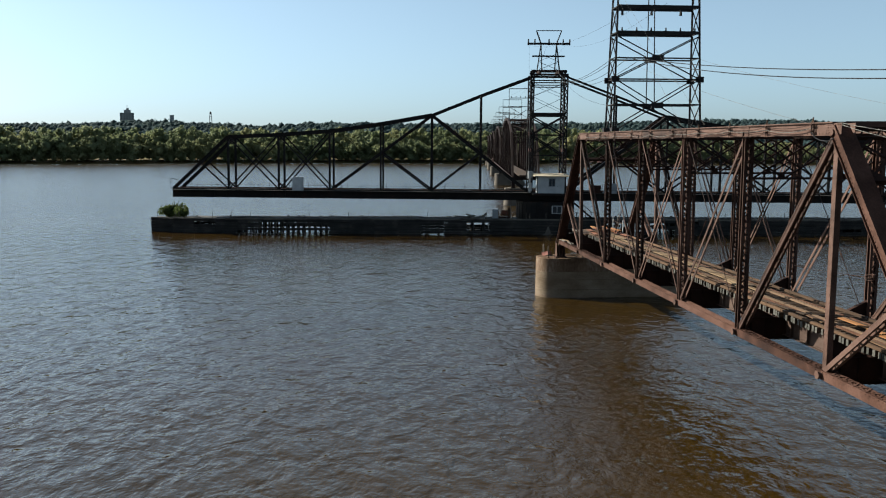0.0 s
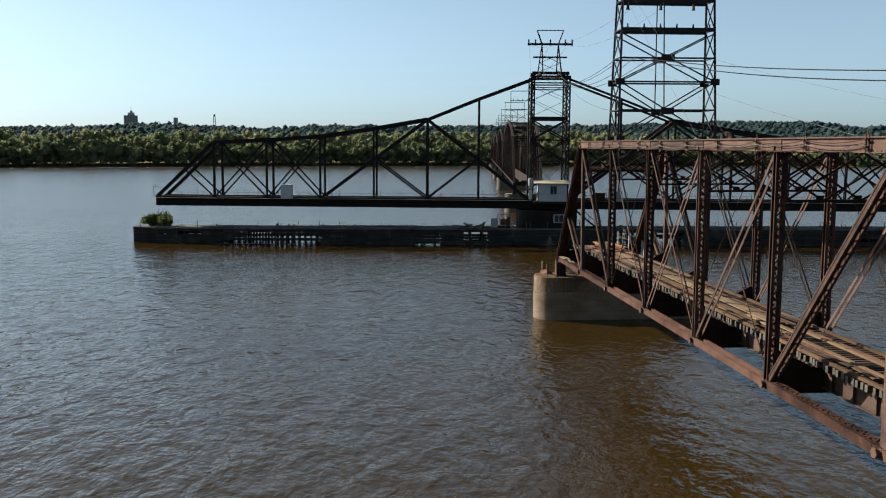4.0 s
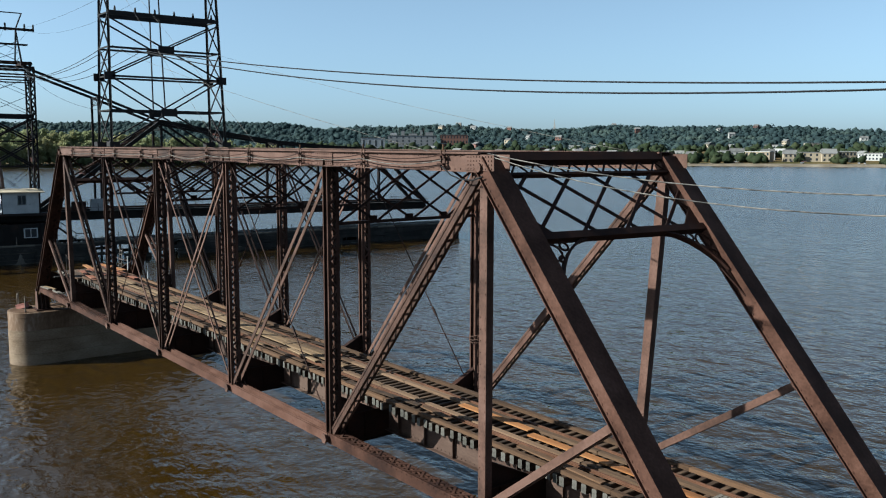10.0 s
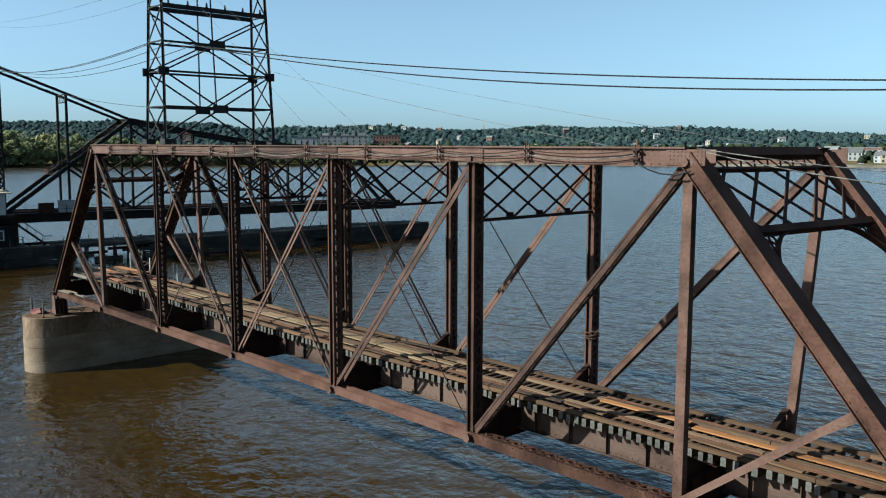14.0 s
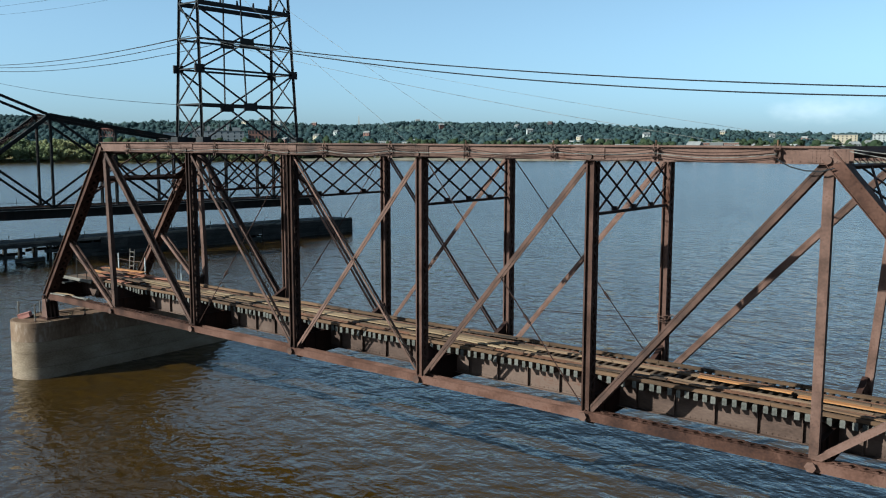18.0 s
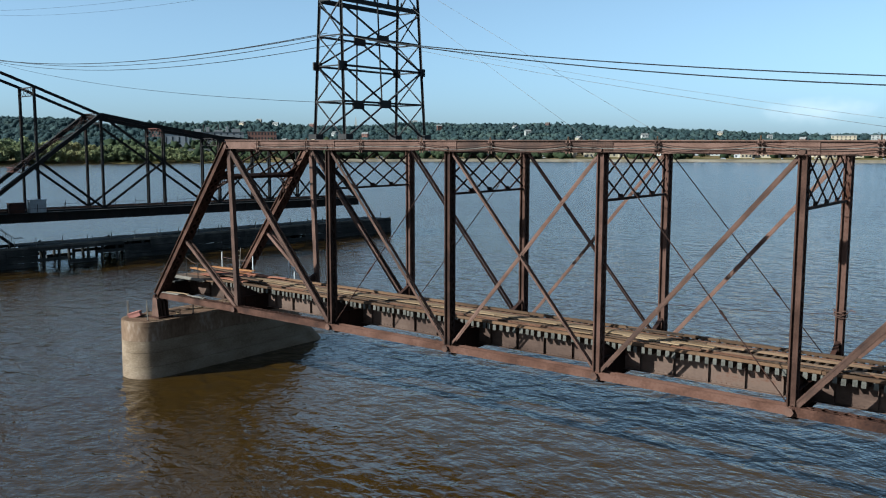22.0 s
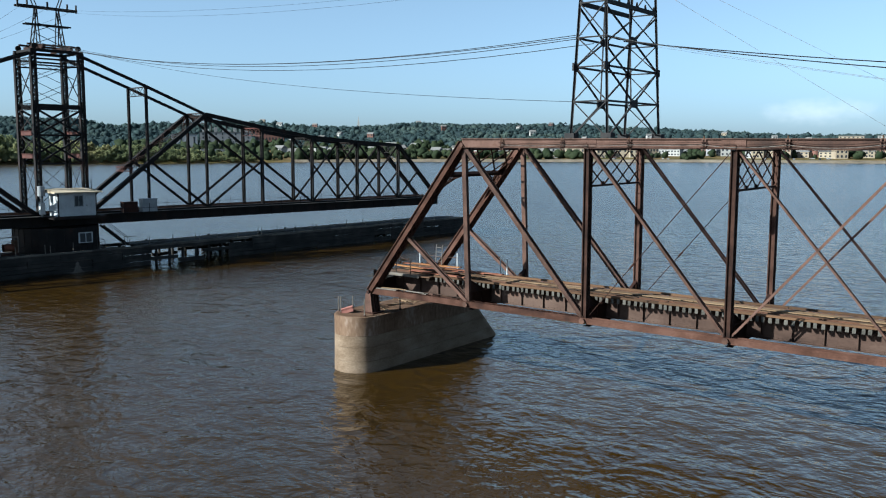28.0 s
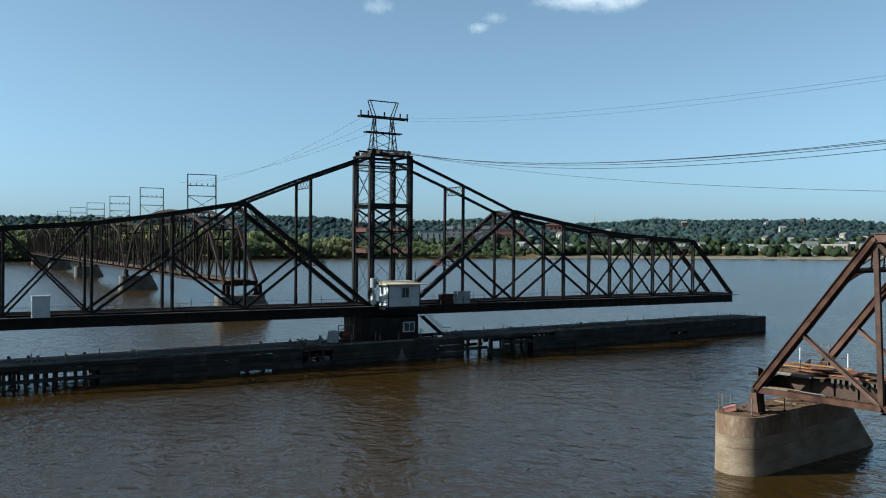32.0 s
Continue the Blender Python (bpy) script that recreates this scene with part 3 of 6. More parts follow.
# portals in the plane of the end posts
for k0, k1 in ((0, 1), (7, 6)):
    hip, foot = node(k1, 1, 0), node(k0, 0, 0)
    dn = (foot - hip).normalized()
    nrm = UPY.cross(dn)

    def pp(y, dist, k0=k0, hip=hip, dn=dn):
        return V(hip.x + (0.7 * y / WID if k0 == 0 else 0), y, hip.z) + dn * dist

    g = Geo()
    g.bar(pp(0.23, -0.12), pp(WID - 0.23, -0.12), 0.24, 0.28, dn)
    g.bar(pp(0.23, 0.42), pp(WID - 0.23, 0.42), 0.16, 0.07, dn)
    g.lacing(pp(0.23, 0.21), pp(WID - 0.23, 0.21), 0.36, dn, nrm, 0.3, 0.06)
    part("portal_top_strut", g, RUST_DARK, truss)
    PD = 2.35
    part("portal_bottom_strut", Geo().bar(pp(0.23, PD), pp(WID - 0.23, PD), 0.24, 0.2, dn), RUST_DARK, truss)
    g = Geo()
    w = WID - 0.46
    step = w / 4
    for i in range(-2, 5):
        for sgn in (1, -1):
            da, db = (0.44, PD) if sgn > 0 else (PD, 0.44)
            ya, yb = 0.23 + step * i, 0.23 + step * (i + 1.5)
            ta, tb = max(0.0, (0.23 - ya) / (yb - ya)), min(1.0, (0.23 + w - ya) / (yb - ya))
            if tb - ta > 0.05:
                pa, pb = pp(ya, da), pp(yb, db)
                g.bar(pa.lerp(pb, ta) + nrm * (sgn * 0.02), pa.lerp(pb, tb) + nrm * (sgn * 0.02), 0.10, 0.035, nrm)
    part("portal_lattice", g, RUST_DARK, truss)
    for ys, sg in ((0.23, 1), (WID - 0.23, -1)):
        g = Geo()
        arc = []
        for i in range(9):
            t = i / 8 * math.pi / 2
            arc.append(pp(ys + sg * 1.5 * (1 - math.sin(t)) ** 0.85, PD + 0.1 + 1.55 * (1 - math.cos(t)) ** 0.85))
        for i in range(8):
            g.bar(arc[i], arc[i + 1], 0.16, 0.06, dn)
        for rr, yy, dd in ((0.24, 0.30, 0.32), (0.12, 0.70, 0.16), (0.08, 0.45, 0.52), (0.11, 0.15, 0.74)):
            ring = [pp(ys + sg * (yy + rr * math.cos(j * math.tau / 12)), PD + 0.1 + dd + rr * math.sin(j * math.tau / 12)) for j in range(13)]
            for j in range(12):
                g.bar(ring[j], ring[j + 1], 0.05, 0.035, nrm)
        for pts in ([(0, 0), (0.75, 0), (0, -0.75)], [(0, 1.6), (0.28, 1.3), (0, 2.3)]):
            tri = [pp(ys + sg * u, PD + w2) for u, w2 in pts]
            part("corner_gusset", Geo().add([q + nrm * 0.02 for q in tri] + [q - nrm * 0.02 for q in tri], [(0, 1, 2), (5, 4, 3), (0, 3, 4, 1), (1, 4, 5, 2), (2, 5, 3, 0)]), RUST_DARK, truss)
        part("portal_bracket", g, RUST_DARK, truss)

# floor: cross girders and two plate-girder stringers
YC = WID / 2
ZTIE = 5.76
for k in range(0, 8):
    x = -PAN * k
    g = Geo()
    g.box((x - 0.012, 0.12, ZB - 0.35), (x + 0.012, WID - 0.12, 5.66))
    for z in (ZB - 0.35, 5.66):
        g.box((x - 0.16, 0.12, z - 0.013), (x + 0.16, WID - 0.12, z + 0.013))
    for y in (0.5, 1.2, 4.9, 5.6):
        g.box((x - 0.09, y - 0.01, ZB - 0.34), (x + 0.09, y + 0.01, 5.65))
    part("cross_girder", g, RUST_DARK, truss)
    for ya, yb in ((0.15, 1.5), (WID - 0.15, WID - 1.5)):
        # sloping knee from the post down onto the cross girder
        part("knee", Geo().bar((x, ya, 6.35), (x, yb, 5.7), 0.2, 0.03, (0, 0, 1)).add([V(x, ya, 5.66), V(x, yb, 5.66), V(x, yb, 5.7), V(x, ya, 6.34)], [(0, 1, 2, 3)]), RUST_DARK, truss)
for y in (YC - 1.0, YC + 1.0):
    for k in range(0, 7):
        x1, x0 = -PAN * k - 0.17, -PAN * (k + 1) + 0.17
        g = Geo()
        g.box((x0, y - 0.01, 4.88), (x1, y + 0.01, ZTIE - 0.03))
        g.box((x0, y - 0.16, 4.86), (x1, y + 0.16, 4.885))
        g.box((x0, y - 0.16, ZTIE - 0.035), (x1, y + 0.16, ZTIE - 0.005))
        for i in range(5):
            xs = x0 + (x1 - x0) * (i + 0.5) / 5
            for s2 in (-1, 1):
                g.box((xs - 0.012, min(y + s2 * 0.01, y + s2 * 0.13), 4.89), (xs + 0.012, max(y + s2 * 0.01, y + s2 * 0.13), ZTIE - 0.04))
                g.box((xs - 0.06, min(y + s2 * 0.012, y + s2 * 0.03), 4.89), (xs + 0.06, max(y + s2 * 0.012, y + s2 * 0.03), ZTIE - 0.04))
        g.rivets((x0, y - 0.012, 4.96), (x1, y - 0.012, 4.96), 0.2, (0, -1, 0), 0.04)
        g.rivets((x0, y - 0.012, ZTIE - 0.1), (x1, y - 0.012, ZTIE - 0.1), 0.2, (0, -1, 0), 0.04)
        part("stringer", g, STRINGER, truss, "greyed and rust-streaked plate girder")


# ---------------------------------------------------------------- concrete pier
def pier_mesh(length0, length1, half, top, nose_batter, tail_batter, lift=None, base=-1.5):
    """A pier along y with a round nose at -length0 and a round, sloping tail at +length1; half: half its width."""
    g = Geo()
    n = 40
    if lift is None:
        levels = [(base, 1.0), (0.0, 0.82), (top * 0.45, 0.45), (top - 0.12, 0.03), (top, 0.0)]
    else:
        z0, z1, e = lift
        levels = [(z0, 0), (z0 + 0.02, e), (z1 - 0.02, e), (z1, 0)]
        levels = [(z, (top - z) / (top - base) * 1.0, q) for z, q in levels]
    for z, k, *e in levels:
        ring = []
        h = half + 0.06 * k + (e[0] if e else 0)
        for i in range(n + 1):
            t = math.pi * i / n
            ring.append(V(-h * math.cos(t), -length0 - nose_batter * k - h * 0.95 * math.sin(t) + h * 0.95, z))
        for i in range(n + 1):
            t = math.pi * i / n
            ring.append(V(h * math.cos(t), length1 + tail_batter * k + h * 0.9 * math.sin(t) - h * 0.9, z))
        g.v.extend(ring)
    m = 2 * (n + 1)
    for lv in range(len(levels) - 1):
        for i in range(m):
            g.f.append((lv * m + i, lv * m + (i + 1) % m, (lv + 1) * m + (i + 1) % m, (lv + 1) * m + i))
    g.f.append(tuple((len(levels) - 1) * m + i for i in range(m)))
    return g


pier = thing("bridge_pier", "weathered tan concrete pier with rounded nose and sloping tail", "pier", at=pose(-53.85, 0, 0))
for nm, z0, z1, e in (("footing", -1.5, 0.73, 0.02), ("lower_lift", 0.742, 1.612, 0.004), ("middle_lift", 1.628, 2.33, 0.008), ("upper_lift", 2.34, 3.2, 0.012), ("coping", 3.2, 3.55, 0.04)):
    part(nm, pier_mesh(2.05, 10.1, 1.55, 3.55, 0.05, 5.0, (z0, z1, e)), CONCRETE_STAINED if z0 > 2 else CONCRETE, pier)
SHORE = noisy("tan_shore_stone", [(0.3, (0.05, 0.042, 0.03)), (0.55, (0.12, 0.10, 0.075)), (0.75, (0.19, 0.165, 0.13))], 0.08, 1.2, (0.85, 0.95), bump=0.2, spec=0.05)
part("core", pier_mesh(1.98, 10.02, 1.47, 3.55, 0.05, 5.0, (-1.4, 3.3, 0.0)), CONCRETE, pier)
DIRT = noisy("rusty_dirt", [(0.3, (0.035, 0.020, 0.012)), (0.55, (0.085, 0.052, 0.034)), (0.75, (0.15, 0.10, 0.07))], 1.6, 16, (0.85, 0.98), bump=0.9, bump_dist=0.05, spec=0.05)
part("top_dirt", pier_mesh(1.9, 9.9, 1.42, 3.575, 0.0, 0.0, (3.54, 3.575, 0.0)), DIRT, pier, "brown dirt and rust scale on the pier top")
for x, y in ((-53.2, 0.0), (-53.2, WID)):
    b = thing("bridge_bearing", "rusty cast bearing shoe under the truss end on the pier", "bearing", "bridge bearings")
    g = Geo().box((x - 0.55, y - 0.5, 3.55), (x + 0.55, y + 0.5, 3.67))
    part("base_plate", g, RUST_DARK, b)
    g = Geo()
    for yy in (-0.36, -0.12, 0.12, 0.36):
        g.add([V(x - 0.36, y + yy - 0.03, 3.67), V(x + 0.36, y + yy - 0.03, 3.67), V(x + 0.2, y + yy - 0.03, 4.86), V(x - 0.2, y + yy - 0.03, 4.86),
               V(x - 0.36, y + yy + 0.03, 3.67), V(x + 0.36, y + yy + 0.03, 3.67), V(x + 0.2, y + yy + 0.03, 4.86), V(x - 0.2, y + yy + 0.03, 4.86)],
              [(0, 1, 2, 3), (7, 6, 5, 4), (0, 4, 5, 1), (1, 5, 6, 2), (2, 6, 7, 3), (3, 7, 4, 0)])
    g.box((x - 0.04, y - 0.36, 3.67), (x + 0.04, y + 0.36, 4.6))
    part("pedestal", g, RUST, b)
    part("pin", Geo().tube([(x, y - 0.42, 4.95), (x, y + 0.42, 4.95)], 0.12, 10), RUST_DARK, b)

# ---------------------------------------------------------------- swing span, standing open
SW = pose(-112.25, 10.6, 0, 0, 0, -5.75)        # local y runs along the swing span, local x towards the fixed span
SWT = pose(-112.25, 10.6, 0.14, -0.42, 0, -5.75)  # the span itself hangs a little low at its far end
SWW = 2.25                                       # half the distance between its trusses
swing = thing("swing_bridge", "black steel swing bridge standing open with a tall central tower", "bridge", at=SWT)
STN_NEAR = [2.6, 10.4, 18.1, 26.0, 34.0, 42.0, 49.9, 58.6]
STN_FAR = [2.6, 10.4, 18.4, 26.8, 35.2, 43.6, 52.0, 60.5]
STOP = [24.0, 21.1, 18.0, 16.6, 15.4, 14.8, 14.4, 6.4]
ZD = 6.25
for sx in (-1, 1):
    X = sx * SWW
    for sy, STN in ((-1, STN_NEAR), (1, STN_FAR)):
        def lo(i):
            return V(X, sy * STN[i], ZD)

        def hi(i):
            return V(X, sy * STN[i], STOP[i])

        part("tower_leg", Geo().bar(lo(0), V(X, sy * STN[0], 24.2), 0.17, 0.5, (1, 0, 0), (0.24, 0)).bar(lo(0), V(X, sy * STN[0], 24.2), 0.17, 0.5, (1, 0, 0), (-0.24, 0)).lacing(lo(0) + V(0.25, 0, 0), V(X + 0.25, sy * STN[0], 24.2), 0.4, (0, 1, 0), (1, 0, 0), 0.5, 0.13).lacing(lo(0) - V(0.25, 0, 0), V(X - 0.25, sy * STN[0], 24.2), 0.4, (0, 1, 0), (1, 0, 0), 0.5, 0.13), SWING, swing)
        for i in (0, 1):
            a, b = hi(i), hi(i + 1)
            g = Geo()
            for o in (-0.14, 0.14):
                g.bar(a, b, 0.30, 0.05, (1, 0, 0), (0, o))
            part("eye_bar", g, SWING, swing)
        for i in range(2, 6):
            part("top_chord", boxed(hi(i), hi(i + 1), 0.38, 0.46, (0, 0, 1)), SWING, swing)
        part("end_post", boxed(hi(6), lo(7), 0.38, 0.44, (0, sy, 0.6)), SWING, swing)
        for i in range(1, 7):
            a, b = lo(i), hi(i)
            g = Geo()
            ww = 0.26 if i in (1, 2) else 0.40
            for o in (-ww / 2, ww / 2):
                g.bar(a, b, 0.08 if i in (1, 2) else 0.11, 0.26, (0, 1, 0), (o, 0))
            g.lacing(a, b, ww, (1, 0, 0), (0, 1, 0), 0.5, 0.05)
            part("post", g, SWING, swing)
        # heavy strut from the peak down to the foot of the tower, and its mate
        part("main_diagonal", boxed(hi(2), V(X, sy * (STN[0] + 0.4), ZD), 0.38, 0.46, (0, sy, 1)), SWING, swing)
        midp = hi(2).lerp(V(X, sy * (STN[0] + 0.4), ZD), 0.5)
        g = Geo()
        for o in (-0.12, 0.12):
            g.bar(lo(2), midp, 0.26, 0.05, (1, 0, 0), (0, o))
        part("sub_diagonal", g, SWING, swing)
        # long diagonal over two panels from the peak, with its half diagonal
        mid2 = V(X, sy * STN[3], (STOP[2] + ZD) / 2)
        g = Geo()
        for o in (-0.12, 0.12):
            g.bar(hi(2), V(X, sy * STN[4], ZD), 0.26, 0.05, (1, 0, 0), (0, o))
        part("long_diagonal", g, SWING, swing)
        g = Geo()
        for o in (-0.1, 0.1):
            g.bar(lo(2), mid2, 0.24, 0.05, (1, 0, 0), (0, o))
        part("sub_diagonal", g, SWING, swing)
        for i in (4, 5):
            for pa, pb in ((hi(i), lo(i + 1)), (lo(i), hi(i + 1))):
                g = Geo()
                for o in (-0.1, 0.1):
                    g.bar(pa, pb, 0.19, 0.045, (1, 0, 0), (0, o))
                part("diagonal", g, SWING, swing)
        g = Geo()
        for o in (-0.1, 0.1):
            g.bar(hi(6).lerp(lo(7), 0.5), lo(6), 0.19, 0.045, (1, 0, 0), (0, o))
        part("diagonal", g, SWING, swing)
    # deck girder
    g = Geo()
    for k in range(16):
        y0, y1 = -58.72 + 7.464 * k, -58.72 + 7.464 * (k + 1)
        g.box((X - 0.2, y0, 5.0), (X + 0.2, y1, 6.3))
        for j in range(4):
            yy = y0 + 7.464 * (j + 0.5) / 4
            g.box((X - 0.26, yy - 0.05, 5.0), (X + 0.26, yy + 0.05, 6.3))
    g.box((X - 0.3, -58.72, 6.3), (X + 0.3, 60.7, 6.36))
    g.box((X - 0.3, -58.72, 4.94), (X + 0.3, 60.7, 5.0))
    part("deck_girder", g, SWING, swing)
for sy, STN in ((-1, STN_NEAR), (1, STN_FAR)):
    for i in (1, 2, 3, 4, 5, 6):
        z = STOP[i]
        y = sy * STN[i]
        g = Geo().bar((-SWW, y, z - 0.1), (SWW, y, z - 0.1), 0.14, 0.12).bar((-SWW, y, z - 1.1), (SWW, y, z - 1.1), 0.12, 0.1)
        g.lacing((-SWW, y, z - 0.6), (SWW, y, z - 0.6), 0.9, (0, 0, 1), (0, 1, 0), 0.9, 0.07, 0.02, True)
        part("sway_frame", g, RED_STEEL if (i == 3 and sy > 0) else SWING, swing)
    # lacing between the two heavy struts
    g = Geo()
    pa, pb = V(0, sy * STN[2], STOP[2]), V(0, sy * 5.5, 9.2)
    nz = 3
    for q in range(nz):
        qa, qb = pa.lerp(pb, q * 0.75 / nz + 0.02), pa.lerp(pb, (q + 1) * 0.75 / nz)
        for s2 in (-1, 1):
            g = Geo()
            for o in (-0.14, 0.14):
                g.bar(qa + V(s2 * SWW, 0, 0), qb + V(-s2 * SWW, 0, 0), 0.05, 0.05, (0, sy, 1), (o, 0))
            g.lacing(qa + V(s2 * SWW, 0, 0), qb + V(-s2 * SWW, 0, 0), 0.28, (0, 1, 0), (0, sy, 1), 0.35, 0.05, 0.02)
            part("portal_brace", g, RUST_DARK, swing)
    for f in (0.0, 0.77):
        q = pa.lerp(pb, f)
        g = Geo().bar(q + V(-SWW, 0, 0.2), q + V(SWW, 0, 0.2), 0.12, 0.08).bar(q + V(-SWW, 0, -0.3), q + V(SWW, 0, -0.3), 0.12, 0.08)
        g.lacing(q + V(-SWW, 0, -0.05), q + V(SWW, 0, -0.05), 0.5, (0, 0, 1), (0, sy, 0.5), 0.5, 0.06, 0.02, True)
        part("portal_strut", g, RED_STEEL if f else RUST_DARK, swing)
    for i in range(2, 6):
        g = Geo()
        for s2 in (-1, 1):
            g.bar((s2 * SWW, sy * STN[i], STOP[i]), (-s2 * SWW, sy * STN[i + 1], STOP[i + 1]), 0.09, 0.05)
        part("top_bracing", g, SWING, swing)
# tower bracing: faces along the span, then faces across it
T0 = 2.6
for sg in (-1, 1):
    for z0, z1, w in ((11.9, 15.1, 0.2), (15.1, 18.0, 0.2), (18.6, 21.0, 0.05), (21.0, 23.2, 0.05), (7.4, 11.9, 0.05)):
        for s2 in (-1, 1):
            part("tower_brace", Geo().bar((sg * SWW, -s2 * T0, z0), (sg * SWW, s2 * T0, z1), w, w), SWING, swing)
    for z, h in ((11.9, 0.16), (15.1, 0.16), (18.25, 0.5), (23.4, 0.18), (22.7, 0.14)):
        part("tower_strut", Geo().bar((sg * SWW, -T0, z), (sg * SWW, T0, z), 0.2, h), SWING, swing)
    for z0, z1, w in ((13.0, 15.1, 0.09), (15.5, 17.8, 0.09), (18.6, 22.9, 0.08), (7.2, 12.5, 0.05)):
        for s2 in (-1, 1):
            part("tower_brace", Geo().bar((-s2 * SWW, sg * T0, z0), (s2 * SWW, sg * T0, z1), w, w), SWING, swing)
    for z in (12.75, 15.3):
        part("tower_strut", Geo().bar((-SWW, sg * T0, z), (SWW, sg * T0, z), 0.16, 0.5).bar((-SWW, sg * T0, z), (SWW, sg * T0, z), 0.3, 0.05, (0, 0, 1), (0, 0.25)), RED_STEEL, swing, "red-painted cross strut")
    for z in (18.2, 23.2):
        g = Geo().bar((-SWW, sg * T0, z - 0.35), (SWW, sg * T0, z - 0.35), 0.12, 0.07).bar((-SWW, sg * T0, z + 0.35), (SWW, sg * T0, z + 0.35), 0.12, 0.07)
        g.lacing((-SWW, sg * T0, z), (SWW, sg * T0, z), 0.7, (0, 0, 1), (0, 1, 0), 0.5, 0.06, 0.02, True)
        part("lattice_strut", g, SWING, swing)
    part("cap_girder", Geo().bar((sg * SWW, -T0 - 0.3, 24.3), (sg * SWW, T0 + 0.3, 24.3), 0.45, 0.3), SWING, swing)
    part("cap_girder", Geo().bar((-SWW, sg * T0, 24.3), (SWW, sg * T0, 24.3), 0.3, 0.25), SWING, swing)
    part("cap_girder", Geo().bar((-SWW - 0.4, sg * 1.5, 24.72), (SWW + 0.4, sg * 1.5, 24.72), 0.35, 0.5), RUST_DARK, swing, "dark rust-brown cap girder")
    part("cap_girder", Geo().bar((sg * 1.2, -T0 - 0.1, 25.0), (sg * 1.2, T0 + 0.1, 25.0), 0.3, 0.2), RUST_DARK, swing)
    for k in range(2):
        part("pulley", Geo().tube([(sg * SWW - 0.12, (2 * k - 1) * (T0 - 0.2), 24.75), (sg * SWW + 0.12, (2 * k - 1) * (T0 - 0.2), 24.75)], 0.3, 12), SWING, swing)
# floor of the swing span
g = Geo()
g.box((-SWW + 0.3, -58.6, 6.05), (SWW - 0.3, 60.6, 6.2))
part("deck", g, SWING, swing)
for xx in (-0.72, 0.72):
    part("rail", Geo().box((xx - 0.04, -58.6, 6.2), (xx + 0.04, 60.6, 6.38)), RAIL, swing)
for sx in (-1, 1):
    g = Geo()
    g.box((sx * 3.3 - 0.5, -58.4, 6.12), (sx * 3.3 + 0.5, 60.6, 6.18))
    part("walkway", g, FENDER, swing)
    rail_x = sx * 3.75
    for k in range(-18, 19):
        y = k * 3.2
        if sx > 0 and -3.5 < y < 5:
            continue
        part("railing_post", Geo().tube([(rail_x, y, 6.18), (rail_x, y, 7.15)], 0.035, 5), SWING, swing)
    for z in (6.65,):
        part("handrail", Geo().tube([(rail_x, -58, z), (rail_x, -3.6, z)], 0.02, 5), SWING, swing)
        part("handrail", Geo().tube([(rail_x, 5.2, z), (rail_x, 60.4, z)], 0.02, 5), SWING, swing)
g = Geo()
g.tube([(3.0, -58.8, 6.2), (3.0, -58.8, 7.9)], 0.04, 5).tube([(3.0, -58.8, 7.9), (2.8, -57.6, 7.6)], 0.04, 5)
part("end_frame", g, SWING, swing)

# mast on the tower for the power line
mast = thing("line_mast", "black lattice steel mast with cross arms on the tower top", "mast", at=SWT)
for sy in (-1, 1):
    g = Geo()
    pts = [(sy * 1.75, 25.05), (sy * 1.2, 29.2), (sy * 1.95, 31.2)]
    for x0 in (-0.45, 0.45):
        for (y0, z0), (y1, z1) in zip(pts, pts[1:]):
            g.bar((x0, y0, z0), (x0 * 0.7, y1, z1), 0.1, 0.1)
    g.bar((-0.45, sy * 1.0, 25.05), (-0.3, sy * 1.2, 29.2), 0.09, 0.09).bar((0.45, sy * 1.0, 25.05), (0.3, sy * 1.2, 29.2), 0.09, 0.09)
    for k in range(5):
        g.bar((-0.45, sy * (1.75 - 0.11 * k), 25.05 + 0.83 * k), (0.42, sy * (1.75 - 0.11 * (k + 1)), 25.05 + 0.83 * (k + 1)), 0.06, 0.03)
        g.bar((0.45, sy * (1.0 + 0.04 * k), 25.05 + 0.83 * k), (0.42, sy * (1.75 - 0.11 * (k + 1)), 25.05 + 0.83 * (k + 1)), 0.06, 0.03)
    part("mast_leg", g, GALV, mast)
for z, hl, t in ((29.2, 3.3, 0.22), (27.3, 2.5, 0.16)):
    part("cross_arm", Geo().bar((0.35, -hl, z), (0.35, hl, z), t, t).bar((-0.35, -hl, z), (-0.35, hl, z), t, t), GALV, mast)
part("top_bar", Geo().bar((0, -2.0, 31.2), (0, 2.0, 31.2), 0.12, 0.12), GALV, mast)
g = Geo()
for k in range(2):
    g.bar((0, -1.5, 25.2 + 1.3 * k), (0, 1.4, 26.4 + 1.3 * k), 0.06, 0.06).bar((0, 1.5, 25.2 + 1.3 * k), (0, -1.4, 26.4 + 1.3 * k), 0.06, 0.06)
part("mast_bracing", g, GALV, mast)
for y in (-3.2, -2.2, 0.0, 2.2, 3.2):
    part("insulator", Geo().tube([(0.35, y, 29.3), (0.35, y, 29.85)], 0.11, 6).tube([(0.35, y, 28.95), (0.35, y, 29.1)], 0.12, 6), GALV, mast)

